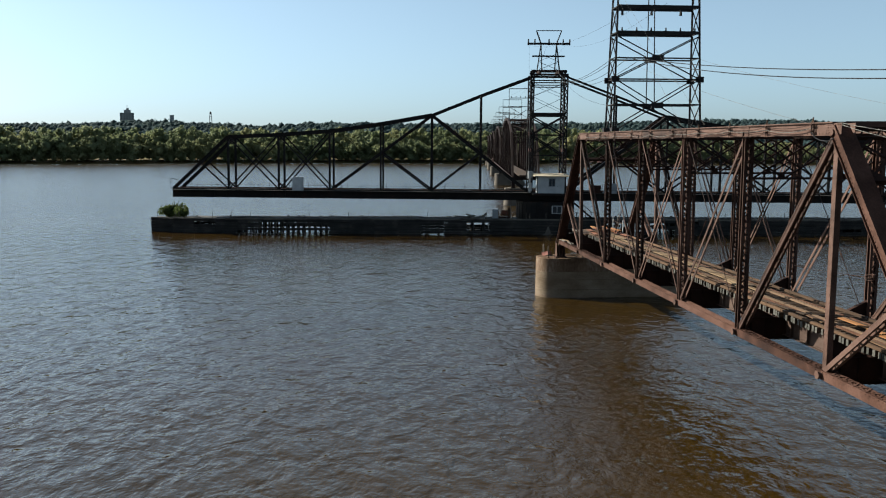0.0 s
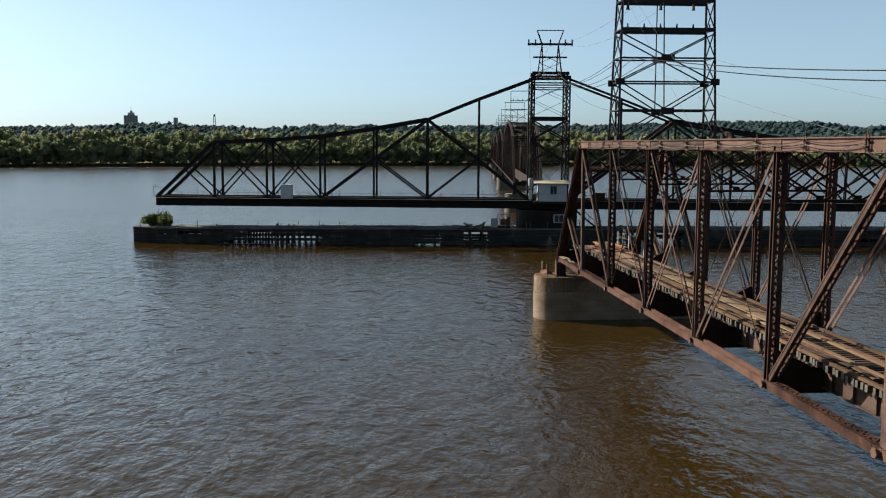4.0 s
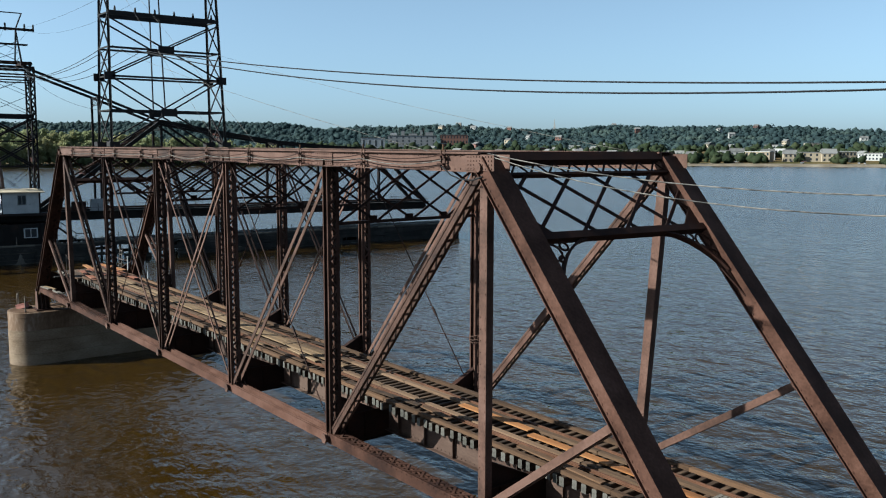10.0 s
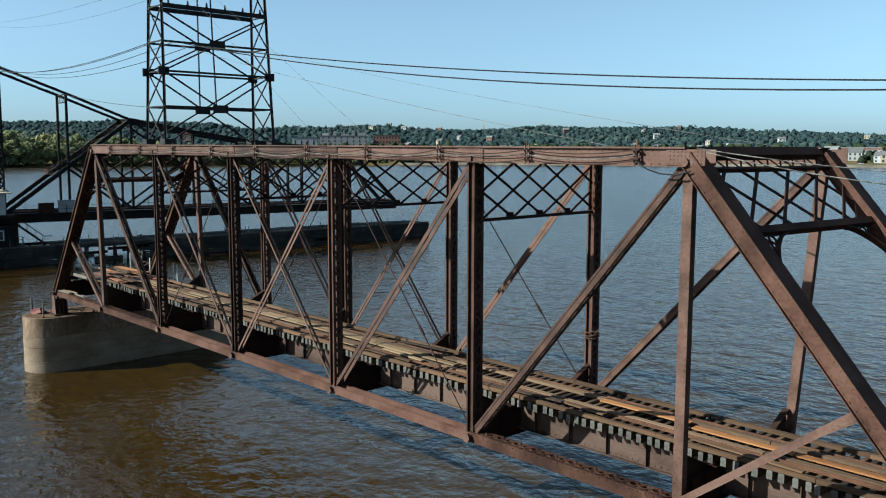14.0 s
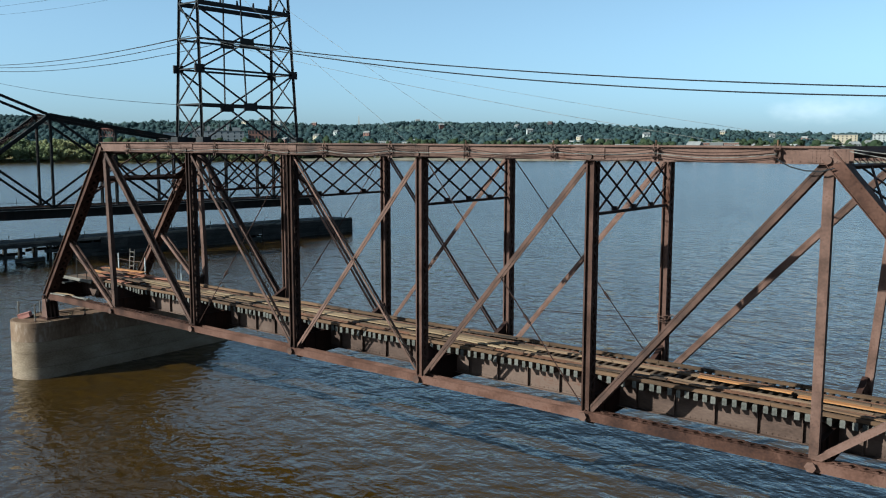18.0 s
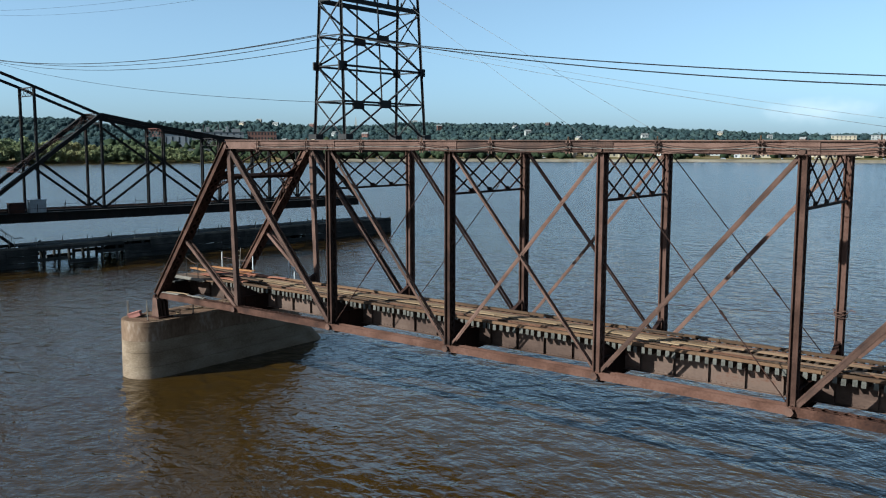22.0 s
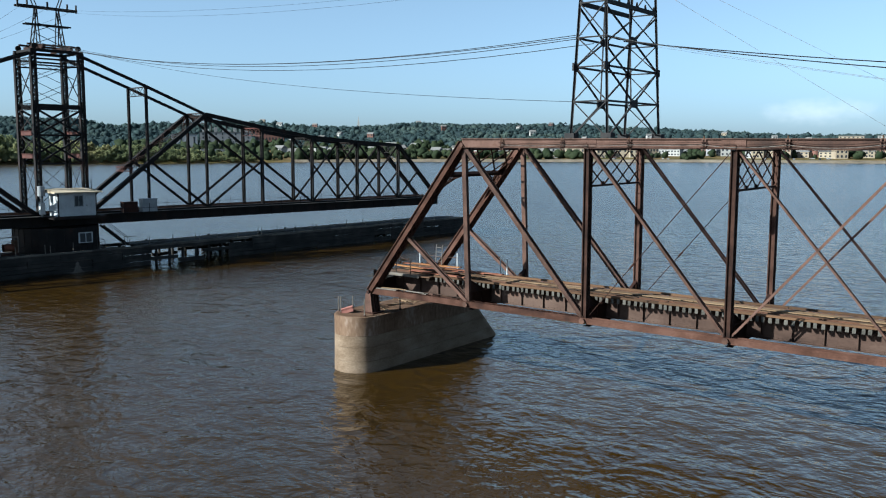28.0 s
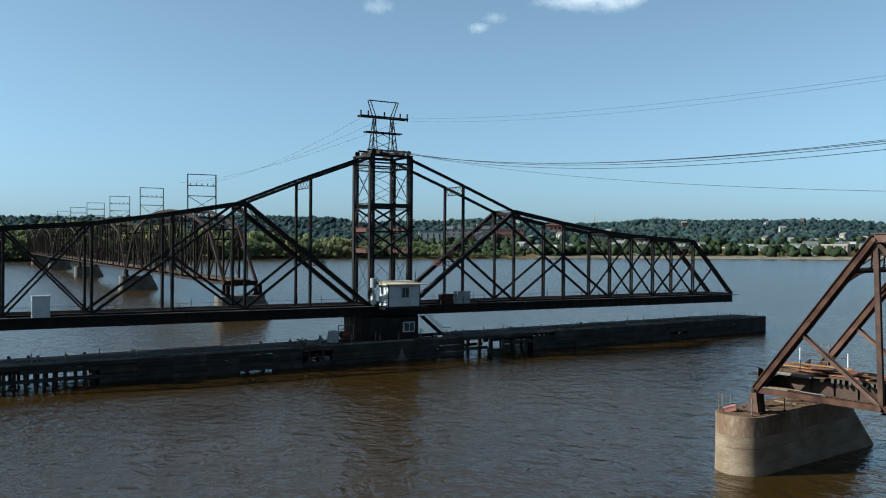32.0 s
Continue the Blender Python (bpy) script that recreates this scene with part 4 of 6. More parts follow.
# ---------------------------------------------------------------- pivot pier, operator cabin
pv = thing("pivot_pier", "dark round pivot pier with machine room under the swing bridge", "pier", at=SW)
g = Geo()
g.tube([(0, 0, -1.5), (0, 0, 2.2)], [5.6, 5.3], 28)
part("base", g, STONE, pv, smooth=False)
g = Geo()
g.tube([(0, 0, 2.2), (0, 0, 4.94)], 4.55, 32)
part("machine_room", g, SWING, pv)
for k in range(32):
    t = k * math.tau / 32
    g = Geo()
    g.bar((4.56 * math.cos(t), 4.56 * math.sin(t), 2.2), (4.56 * math.cos(t), 4.56 * math.sin(t), 4.94), 0.08, 0.06, (math.cos(t), math.sin(t), 0))
    part("batten", g, SWING, pv)
part("ring_rail", Geo().tube([(5.2 * math.cos(k * math.tau / 40), 5.2 * math.sin(k * math.tau / 40), 3.0) for k in range(41)], 0.035, 5), SWING, pv)
for k in range(12):
    t = k * math.tau / 12 + 0.1
    part("rail_post", Geo().tube([(5.2 * math.cos(t), 5.2 * math.sin(t), 2.2), (5.2 * math.cos(t), 5.2 * math.sin(t), 3.05)], 0.035, 5), SWING, pv)
win = Geo()
win.box((4.4, 0.6, 3.2), (4.62, 2.2, 4.4))
part("window", win, WHITE, pv, "white-framed small window")
part("window_pane", Geo().box((4.6, 0.75, 3.3), (4.645, 1.35, 4.3)).box((4.6, 1.45, 3.3), (4.645, 2.05, 4.3)), GLASS, pv)

cab = thing("operator_cabin", "white sided operator cabin with tan roof on the swing bridge", "cabin", at=SWT)
cx0, cx1, cy0, cy1, cz0, cz1 = 2.75, 5.3, -1.8, 2.4, 6.2, 8.75
g = Geo()
g.box((cx0, cy0, cz0), (cx1, cy1, cz1))
part("wall", g, WHITE, cab)
for i in range(10):
    z = cz0 + 0.12 + i * 0.26
    part("siding_board", Geo().box((cx1, cy0 - 0.01, z - 0.11), (cx1 + 0.025, cy1 + 0.01, z + 0.11)), WHITE, cab)
g = Geo()
g.add([V(cx0 - 0.4, cy0 - 0.5, cz1), V(cx1 + 0.5, cy0 - 0.5, cz1), V(cx1 + 0.5, cy1 + 0.6, cz1), V(cx0 - 0.4, cy1 + 0.6, cz1),
       V(cx0 - 0.4, cy0 - 0.5, cz1 + 0.42), V(cx1 + 0.5, cy0 - 0.5, cz1 + 0.12), V(cx1 + 0.5, cy1 + 0.6, cz1 + 0.12), V(cx0 - 0.4, cy1 + 0.6, cz1 + 0.42)],
      [(3, 2, 1, 0), (4, 5, 6, 7), (0, 1, 5, 4), (1, 2, 6, 5), (2, 3, 7, 6), (3, 0, 4, 7)])
part("roof", g, ROOF_TAN, cab)
w = part("window", Geo().box((cx1 + 0.02, -0.1, 7.2), (cx1 + 0.06, 0.95, 8.5)), GREY_BOX, cab, "grey window frame")
part("pane", Geo().box((cx1 + 0.055, 0.0, 7.3), (cx1 + 0.075, 0.40, 8.4)).box((cx1 + 0.055, 0.46, 7.3), (cx1 + 0.075, 0.86, 8.4)), GLASS, w)
part("door", Geo().box((cx1 + 0.02, 1.2, 6.3), (cx1 + 0.06, 2.05, 8.4)), WHITE, cab, "white boarded cabin door")
part("door_handle", Geo().box((cx1 + 0.06, 1.28, 7.25), (cx1 + 0.10, 1.34, 7.4)), SWING, cab)
for yy in (cy0, cy1):
    part("corner_trim", Geo().box((cx1 - 0.06, yy - 0.05, cz0), (cx1 + 0.05, yy + 0.05, cz1)), SWING, cab)
part("platform", Geo().box((2.4, -2.4, 5.9), (5.7, 3.4, 6.18)), SWING, cab)
part("flue", Geo().tube([(4.0, cy1 + 0.1, 8.7), (4.0, cy1 + 0.1, 10.2)], 0.05, 6), SWING, cab)

tank = thing("water_tank", "small pale grey tank on a post beside the cabin", "tank", at=SWT)
part("post", Geo().tube([(3.2, -2.75, 6.18), (3.2, -2.75, 8.6)], 0.12, 6), GREY_BOX, tank)
part("drum", Geo().tube([(3.2, -2.75, 8.4), (3.2, -2.75, 9.5)], 0.38, 12), GREY_BOX, tank)
part("cabinet", Geo().box((3.0, -3.0, 6.4), (3.5, -2.5, 7.7)), WHITE, tank)

for yy, wd, ht, mt, lb in ((7.3, 1.7, 1.15, RUST_DARK, "brown steel equipment box on the swing bridge walkway"), (9.7, 1.9, 1.45, GREY_BOX, "grey steel equipment cabinet on the swing bridge walkway")):
    b = thing("equipment_box", lb, "cabinet", at=SWT)
    part("body", Geo().box((2.9, yy - wd / 2, 6.18), (3.7, yy + wd / 2, 6.18 + ht)), mt, b)
    part("lid", Geo().box((2.85, yy - wd / 2 - 0.05, 6.18 + ht), (3.75, yy + wd / 2 + 0.05, 6.26 + ht)), mt, b)
    part("door", Geo().box((3.7, yy - wd / 2 + 0.1, 6.3), (3.73, yy + wd / 2 - 0.1, 6.1 + ht)), mt, b)
b = thing("white_cabinet", "white steel signal cabinet on the swing bridge walkway", "cabinet", at=SWT)
part("body", Geo().box((2.9, -39.6, 6.18), (3.9, -38.0, 8.2)), WHITE, b)
part("roof", Geo().box((2.85, -39.68, 8.2), (3.95, -37.92, 8.28)), WHITE, b)
part("door", Geo().box((3.9, -39.4, 6.35), (3.93, -38.2, 8.05)), WHITE, b)

# ---------------------------------------------------------------- timber fender pier
fen = thing("fender_pier", "long dark timber fender pier round the open swing bridge", "fender", at=SW)
FX, FB, FL0, FL1, FZ = 5.3, -1.2, -62.0, 65.4, 2.2
rnd = random.Random(4)


def taper(y):
    """How far the fender draws in towards its two ends."""
    return 2.3 * max(0.0, (-y - 44) / 17.5) ** 1.5 + 0.3 * max(0.0, (y - 50) / 14.5) ** 1.5


n = 36
for side in (1, -1):
    for i in range(n):
        y0 = FL0 + (FL1 - FL0) * i / n
        y1 = FL0 + (FL1 - FL0) * (i + 1) / n
        x0 = FX - taper(y0) if side > 0 else FB + 0.4 * taper(y0)
        x1 = FX - taper(y1) if side > 0 else FB + 0.4 * taper(y1)
        gap = -48.5 < y0 < -35
        torn = 7 < y0 < 19 or -21 < y0 < -11
        for r in range(6):
            if gap and r < 5 and rnd.random() < (0.85, 0.9, 0.15, 0.85, 0.2)[r]:
                continue
            if torn and r < 5 and rnd.random() < (0.5 if side < 0 else 0.5):
                continue
            if rnd.random() < 0.03:
                continue
            z0 = -0.3 + r * 0.42 + rnd.uniform(-0.02, 0.02)
            o = rnd.uniform(-0.05, 0.05)
            part("fender_plank", Geo().bar((x0 + o, y0, z0 + 0.2), (x1 + o, y1 - 0.03, z0 + 0.2 + rnd.uniform(-0.03, 0.03)), 0.24, 0.38), FENDER, fen)
        m = 4 if gap else 2
        for k in range(m):
            y = y0 + (k + 0.5) * (y1 - y0) / m
            xx = (x0 + x1) / 2 - side * 0.34
            part("timber_post", Geo().tube([(xx + rnd.uniform(-0.2, 0.2), y + rnd.uniform(-0.25, 0.25), -1.5), (xx, y, FZ + rnd.uniform(-0.05, 0.3) * (rnd.random() < 0.3))], [0.2, 0.16], 7), FENDER, fen)
for i in range(42):
    y0 = FL0 + (FL1 - FL0) * i / 42
    y1 = y0 + (FL1 - FL0) / 42 - 0.03
    x0, x1 = FX - taper(y0 + 1.5), FB + 0.4 * taper(y0 + 1.5)
    if -6.5 < y0 < 5:
        x1 = 4.5
    w = (x0 - x1) / 4 if x0 - x1 > 3 else (x0 - x1)
    for k in range(max(1, round((x0 - x1) / w))):
        dz = rnd.uniform(-0.05, 0.04)
        part("deck_plank", Geo().box((x0 - (k + 1) * w + 0.03, y0, FZ - 0.06 + dz), (x0 - k * w, y1, FZ + 0.05 + dz)), FENDER_TOP if k in (0, 3) else FENDER, fen)
    part("rail_post", Geo().tube([(x0 - 0.1, y0 + 1, FZ), (x0 - 0.1 + rnd.uniform(-0.06, 0.06), y0 + 1 + rnd.uniform(-0.06, 0.06), FZ + 1.2)], 0.045, 5), FENDER_TOP, fen)
    if i % 3 == 1:
        part("rail_post", Geo().tube([(x0 - 0.1, y0 + 1.55, FZ), (x0 - 0.1, y0 + 1.55 + rnd.uniform(-0.08, 0.08), FZ + rnd.uniform(0.8, 1.2))], 0.045, 5), FENDER_TOP, fen)
    part("edge_timber", Geo().bar((x0 + 0.02, y0, FZ + 0.13), (FX - taper(y0 + 4.5) + 0.02, y1, FZ + 0.13), 0.22, 0.16), FENDER_TOP, fen)
for yy in (FL0, FL1):
    for r in range(6):
        part("end_plank", Geo().box((FB + 0.4 * taper(yy), yy - 0.14, -0.3 + r * 0.42), (FX - taper(yy), yy + 0.14, 0.08 + r * 0.42)), FENDER, fen)

# ---------------------------------------------------------------- far truss spans
FA = Matrix.Translation((-172.0, 18.4, 0)) @ Matrix.Rotation(math.atan2(0.122, -0.9925), 4, 'Z')   # local x runs away along the bridge
SPAN, FP = 103.6, 9
for sp in range(5):
    M = FA @ Matrix.Translation((sp * SPAN, 0, 0))
    fb = thing("far_truss_bridge", "brown camelback steel truss railway span crossing the river", "bridge", "far truss spans", at=M)
    pl = (SPAN - 1.6) / FP
    hts = [0, 10.4, 12.9, 14.3, 14.9, 14.9, 14.3, 12.9, 10.4, 0]
    for y in (-3.0, 3.0):
        def fn(i, top):
            return V(0.8 + pl * i, y, 6.2 + (hts[i] if top else 0))
        for i in range(FP):
            a, b = fn(i, 1), fn(i + 1, 1)
            part("top_chord" if 0 < i < FP - 1 else "end_post", Geo().bar(a, b, 0.5, 0.6), FAR_STEEL, fb)
        part("bottom_chord", Geo().bar(fn(0, 0), fn(FP, 0), 0.4, 0.45), FAR_STEEL, fb)
        for i in range(1, FP):
            part("post", Geo().bar(fn(i, 0), fn(i, 1), 0.4, 0.32), FAR_STEEL, fb)
            if i < FP - 1:
                a, b = (fn(i, 1), fn(i + 1, 0)) if i < FP / 2 else (fn(i, 0), fn(i + 1, 1))
                part("diagonal", Geo().bar(a, b, 0.28, 0.2), FAR_STEEL, fb)
                a, b = (fn(i, 0), fn(i + 1, 1)) if i < FP / 2 else (fn(i, 1), fn(i + 1, 0))
                part("diagonal", Geo().bar(a, b, 0.1, 0.1), FAR_STEEL, fb)
            if i < FP:
                q = fn(i, 0).lerp(fn(i, 1), 0.5)
                a = fn(i - 1, 0).lerp(fn(i, 0), 0.5)
                part("sub_post", Geo().bar(a, a + V(0, 0, 0.46 * hts[i]), 0.2, 0.2), FAR_STEEL, fb)
    for i in range(1, FP):
        z = 6.2 + hts[i]
        x = 0.8 + pl * i
        g = Geo().bar((x, -3, z - 0.2), (x, 3, z - 0.2), 0.25, 0.25).bar((x, -3, z - 2.2), (x, 3, z - 2.2), 0.2, 0.2)
        g.lacing((x, -3, z - 1.2), (x, 3, z - 1.2), 2.0, (0, 0, 1), (1, 0, 0), 1.5, 0.12, 0.05, True)
        part("sway_frame", g, FAR_STEEL, fb)
        if i < FP - 1:
            z2 = 6.2 + hts[i + 1]
            part("top_bracing", Geo().bar((x, -3, z), (x + pl, 3, z2), 0.12, 0.12).bar((x, 3, z), (x + pl, -3, z2), 0.12, 0.12), FAR_STEEL, fb)
    g = Geo()
    for yy in (-1.0, 1.0):
        g.box((0.2, yy - 0.2, 5.7), (SPAN - 0.2, yy + 0.2, 6.6))
    for i in range(FP + 1):
        g.box((0.7 + pl * i, -3, 5.8), (0.9 + pl * i, 3, 6.7))
    part("floor_system", g, FAR_STEEL, fb)
    part("track_deck", Geo().box((0.1, -1.6, 6.6), (SPAN - 0.1, 1.6, 6.95)), TIE, fb)
    for u, gh in ((0.28, 8.2), (0.80, 9.4)):
        i0 = u * FP
        i = int(i0)
        zt = 6.2 + hts[i] + (hts[i + 1] - hts[i]) * (i0 - i)
        gt = thing("line_gantry", "thin steel gantry for power lines standing on the truss top", "gantry", "power line gantries", at=M @ Matrix.Translation((0.8 + pl * i0, 0, zt + 0.3)))
        for y in (-3.0, 3.0):
            g = Geo()
            for xo in (-0.35, 0.35):
                g.bar((xo, y, 0), (xo * 0.7, y, gh), 0.11, 0.11)
            g.lacing((0, y, 0), (0, y, gh), 0.6, (1, 0, 0), (0, 1, 0), 0.9, 0.06, 0.03)
            part("leg", g, GALV, gt)
        for z in (gh - 4.6, gh - 2.4, gh):
            part("cross_bar", Geo().bar((0, -3.1, z), (0, 3.1, z), 0.2, 0.16), GALV, gt)
        part("brace", Geo().bar((0, -3, 0), (0, 3, gh - 4.6), 0.1, 0.1).bar((0, 3, 0), (0, -3, gh - 4.6), 0.1, 0.1), GALV, gt)
        for y in (-2.4, -1.2, 0, 1.2, 2.4):
            part("insulator", Geo().tube([(0, y, gh - 2.3), (0, y, gh - 1.9)], 0.1, 5), GALV, gt)
    fp = thing("far_bridge_pier", "grey stone river pier under the far truss spans", "pier", "far bridge piers", at=M @ pose(0, 0, 0, 0, 0, 180))
    part("shaft", pier_mesh(5.0, 4.2, 1.7, 3.6, 0.2, 2.2), STONE, fp)
    part("coping", pier_mesh(5.1, 4.3, 1.8, 4.05, 0.0, 0.0, (3.6, 4.05, 0.02)), STONE, fp)
    for xx in (-1.2, 1.2):
        for yy in (-3, 3):
            part("bearing", Geo().box((xx - 0.5, yy - 0.5, 4.04), (xx + 0.5, yy + 0.5, 4.3)).box((xx - 0.25, yy - 0.35, 4.3), (xx + 0.25, yy + 0.35, 6.0)), FAR_STEEL, fp)

# ---------------------------------------------------------------- power line tower on the near truss
tw = thing("line_tower", "tall black lattice power line tower standing on the truss top chords", "tower", at=pose(-38.0, YC, 14.53))
TH = 11.6


def leg(sx, sy, h):
    return V(sx * (1.05 - 0.045 * h), sy * (3.12 - 0.025 * h), h)


for sx in (-1, 1):
    for sy in (-1, 1):
        part("leg", Geo().bar(leg(sx, sy, 0), leg(sx, sy, TH), 0.11, 0.02, (0, 1, 0), (0, 0.045)).bar(leg(sx, sy, 0), leg(sx, sy, TH), 0.02, 0.11, (0, 1, 0), (0.045, 0)), GALV, tw)
        part("foot", Geo().box((sx * 1.05 - 0.28, sy * 3.05 - 0.25, 0.0), (sx * 1.05 + 0.28, sy * 3.05 + 0.25, 0.25)), GALV, tw)
for sx in (-1, 1):
    for z0, z1 in ((0, 3.62), (3.62, 6.6)):
        for sy in (-1, 1):
            part("brace", Geo().bar(leg(sx, sy, z0), leg(sx, -sy, z1), 0.085, 0.07), GALV, tw)
        c = (leg(sx, 1, (z0 + z1) / 2) + leg(sx, -1, (z0 + z1) / 2)) / 2
        part("gusset", Geo().box((c.x - 0.04, -0.42, c.z - 0.2), (c.x + 0.04, 0.42, c.z + 0.2)), GALV, tw)
    for z in (1.87, 3.62, 5.08):
        part("strut", Geo().bar(leg(sx, -1, z), leg(sx, 1, z), 0.08, 0.1), GALV, tw)
    for z in (3.62,):
        for sy in (-1, 1):
            q = leg(sx, sy, z)
            part("gusset", Geo().box((q.x - 0.04, q.y - 0.28, z - 0.2), (q.x + 0.04, q.y + 0.28, z + 0.2)), GALV, tw)
    part("hanger", Geo().bar((sx * 0.9, -0.2, 1.87), (sx * 0.55, -0.35, TH), 0.06, 0.06), GALV, tw)
for sy in (-1, 1):
    zs = [0, 1.87, 3.62, 5.1, 6.83, 8.6, TH]
    for z0, z1 in zip(zs, zs[1:]):
        part("side_lacing", Geo().bar(leg(-1, sy, z0), leg(1, sy, z1), 0.06, 0.05).bar(leg(1, sy, z0), leg(-1, sy, z1), 0.06, 0.05).bar(leg(-1, sy, z1), leg(1, sy, z1), 0.06, 0.07), GALV, tw)
for z in (6.83, 8.6, TH):
    g = Geo()
    for sx in (-1, 1):
        a, b = leg(sx, -1, z), leg(sx, 1, z)
        g.bar(a, b, 0.12, 0.22)
    part("cross_arm", g, GALV, tw)
    for i in range(6):
        y = -2.6 + i * 1.04
        if z == 6.83:
            part("insulator", Geo().tube([(0.75, y, z + 0.1), (0.75, y, z + 0.34)], [0.07, 0.04], 6), GALV, tw)
        elif i % 2 == 0:
            part("insulator", Geo().tube([(0.7, y, z - 0.1), (0.7, y, z - 0.6)], [0.05, 0.11], 6), GALV, tw)


# ---------------------------------------------------------------- wires
def sagged(a, b, sag, n=18):
    a, b = Vector(a), Vector(b)
    return [a.lerp(b, i / n) - V(0, 0, sag * 4 * (i / n) * (1 - i / n)) for i in range(n + 1)]


def wire(pts, r, mat, label, group="power line wires"):
    g = Geo()
    g.tube(pts, r, 5)
    return single("power_wire", g, mat, label, "wire", group)


for ya, yb, za, zb, sg in ((2.06, 10.66, 19.51, 16.15, 1.56), (1.28, 9.45, 19.56, 17.16, 2.41)):
    wire(sagged((-37.2, ya, za), (26, yb, zb), sg, 30), 0.026, WIRE, "thick dark power cable sagging along the bridge")
for i, (ya, yb, dz, sg) in enumerate(((0.3, -1.6, -0.3, 1.85), (0.9, -0.8, -0.1, 1.9), (1.5, 1.2, -0.2, 1.95), (2.2, 0.4, -0.45, 2.1))):
    wire(sagged((-39.0, ya, 20.0 + dz), SW @ V(0.6, yb, 25.4), sg), 0.020, WIRE, "dark power cable sagging from the tower to the swing bridge mast")
wire(sagged((-39.0, 0.3, 16.4), SW @ V(0.5, 1.6, 25.3), 1.15), 0.013, WIRE, "thin dark wire from the tower to the swing bridge mast")
for yb in (-2.8, 2.8):
    wire(sagged((-38.8, YC + yb * 0.4, 23.5 + yb * 0.05), SW @ V(0.3, yb, 29.1), 1.2), 0.008, WIRE, "thin dark wire high between tower and mast")
    wire(sagged((-37.2, YC + yb, 25.6), (60, YC + yb, 25.6), 2.2), 0.009, WIRE, "thin dark wire high above the bridge")
for yb in (-2.8, 0, 2.8):
    wire(sagged(SW @ V(-0.3, yb, 29.1), FA @ V(38, yb, 27.0), 1.4), 0.014, WIRE, "thin dark wire from mast to far gantry")
for z1, z2, sg in ((14.35, 14.35, 0.62), (14.3, 14.3, 0.9)):
    wire(sagged((-7.3, -0.25, z1), (9.5, -0.25, z2), sg, 16), 0.013, WIRE_PALE, "pale twisted cable strung between the truss hips", "chord cables")
wire(sagged((-9.8, 0.0, 14.36), (-37.2, 0.3, 19.6), 0.25, 8), 0.007, WIRE_PALE, "long pale guy wire from the chord end to the tower", "guy wires")
for x, z in ((-20.3, 24.0), (-23.6, 23.3)):
    wire(sagged((x, -0.05, 14.58), (-37.1, 0.25, z), 0.06, 8), 0.006, WIRE_PALE, "pale guy wire from the top chord up to the tower", "guy wires")
wire(sagged((-8.0, 6.2, 14.36), (-37.2, 5.9, 19.6), 0.25, 8), 0.006, WIRE_PALE, "long pale guy wire from the chord end to the tower", "guy wires")

# cables clipped to the near top chord
rnd = random.Random(11)
clips = [-9.0 - i * 3.8 for i in range(10)]
for j, z0 in enumerate((14.30, 14.17, 14.02)):
    pts = []
    for a, b in zip(clips, clips[1:]):
        sag = rnd.uniform(0.05, 0.16) if j else rnd.uniform(0.06, 0.18)
        far = a < -30
        seg = sagged((a, -0.36, z0), (b, -0.36, z0), sag * (0.35 if far else 1.0), 6)
        pts += seg if not pts else seg[1:]
    wire(pts, 0.014, WIRE_PALE if j == 1 else RUST_DARK, "loose cable draped along the rusty top chord", "chord cables")
for x in clips:
    b = thing("cable_clip", "steel clip holding cables against the top chord", "clip", "cable clips")
    part("strap", Geo().box((x - 0.10, -0.33, 13.88), (x - 0.05, -0.29, 14.44)).box((x + 0.05, -0.33, 13.88), (x + 0.10, -0.29, 14.44)), RUST, b)
    for zc in (14.05, 14.28):
        part("clamp", Geo().box((x - 0.12, -0.42, zc), (x + 0.12, -0.33, zc + 0.04)), RUST_DARK, b)
    part("stub", Geo().tube([(x, -0.30, 14.4), (x, -0.30, 14.58)], 0.03, 6), GUARD, b)
wire([(-9.0, -0.36, 14.02), (-8.6, -0.38, 13.80), (-8.2, -0.38, 13.70), (-7.75, -0.36, 13.68), (-7.4, -0.34, 13.78)], 0.02, WIRE, "loose cable end hanging below the chord", "chord cables")

# loose cable tied round a post of the far truss
b = thing("post_lashing", "rusty cable lashed in loops round a truss post", "cable")
for k, z in enumerate((7.36, 7.46, 7.58)):
    ring = [(-15.2 + 0.27 * math.cos(j * math.tau / 10), 6.2 + 0.29 * math.sin(j * math.tau / 10), z + 0.04 * math.sin(j * 1.3 + k)) for j in range(11)]
    part("loop", Geo().tube(ring, 0.022, 5), RUST, b)
part("loose_end", Geo().tube([(-14.93, 6.0, 7.54), (-14.75, 5.95, 7.7), (-14.6, 5.95, 7.64)], 0.018, 5), RUST, b)
wire(sagged((-15.47, 6.2, 7.42), (-25.3, 6.2, 6.95), 0.10, 12), 0.012, RUST_DARK, "thin rusty cable strung between the posts of the far truss", "chord cables")

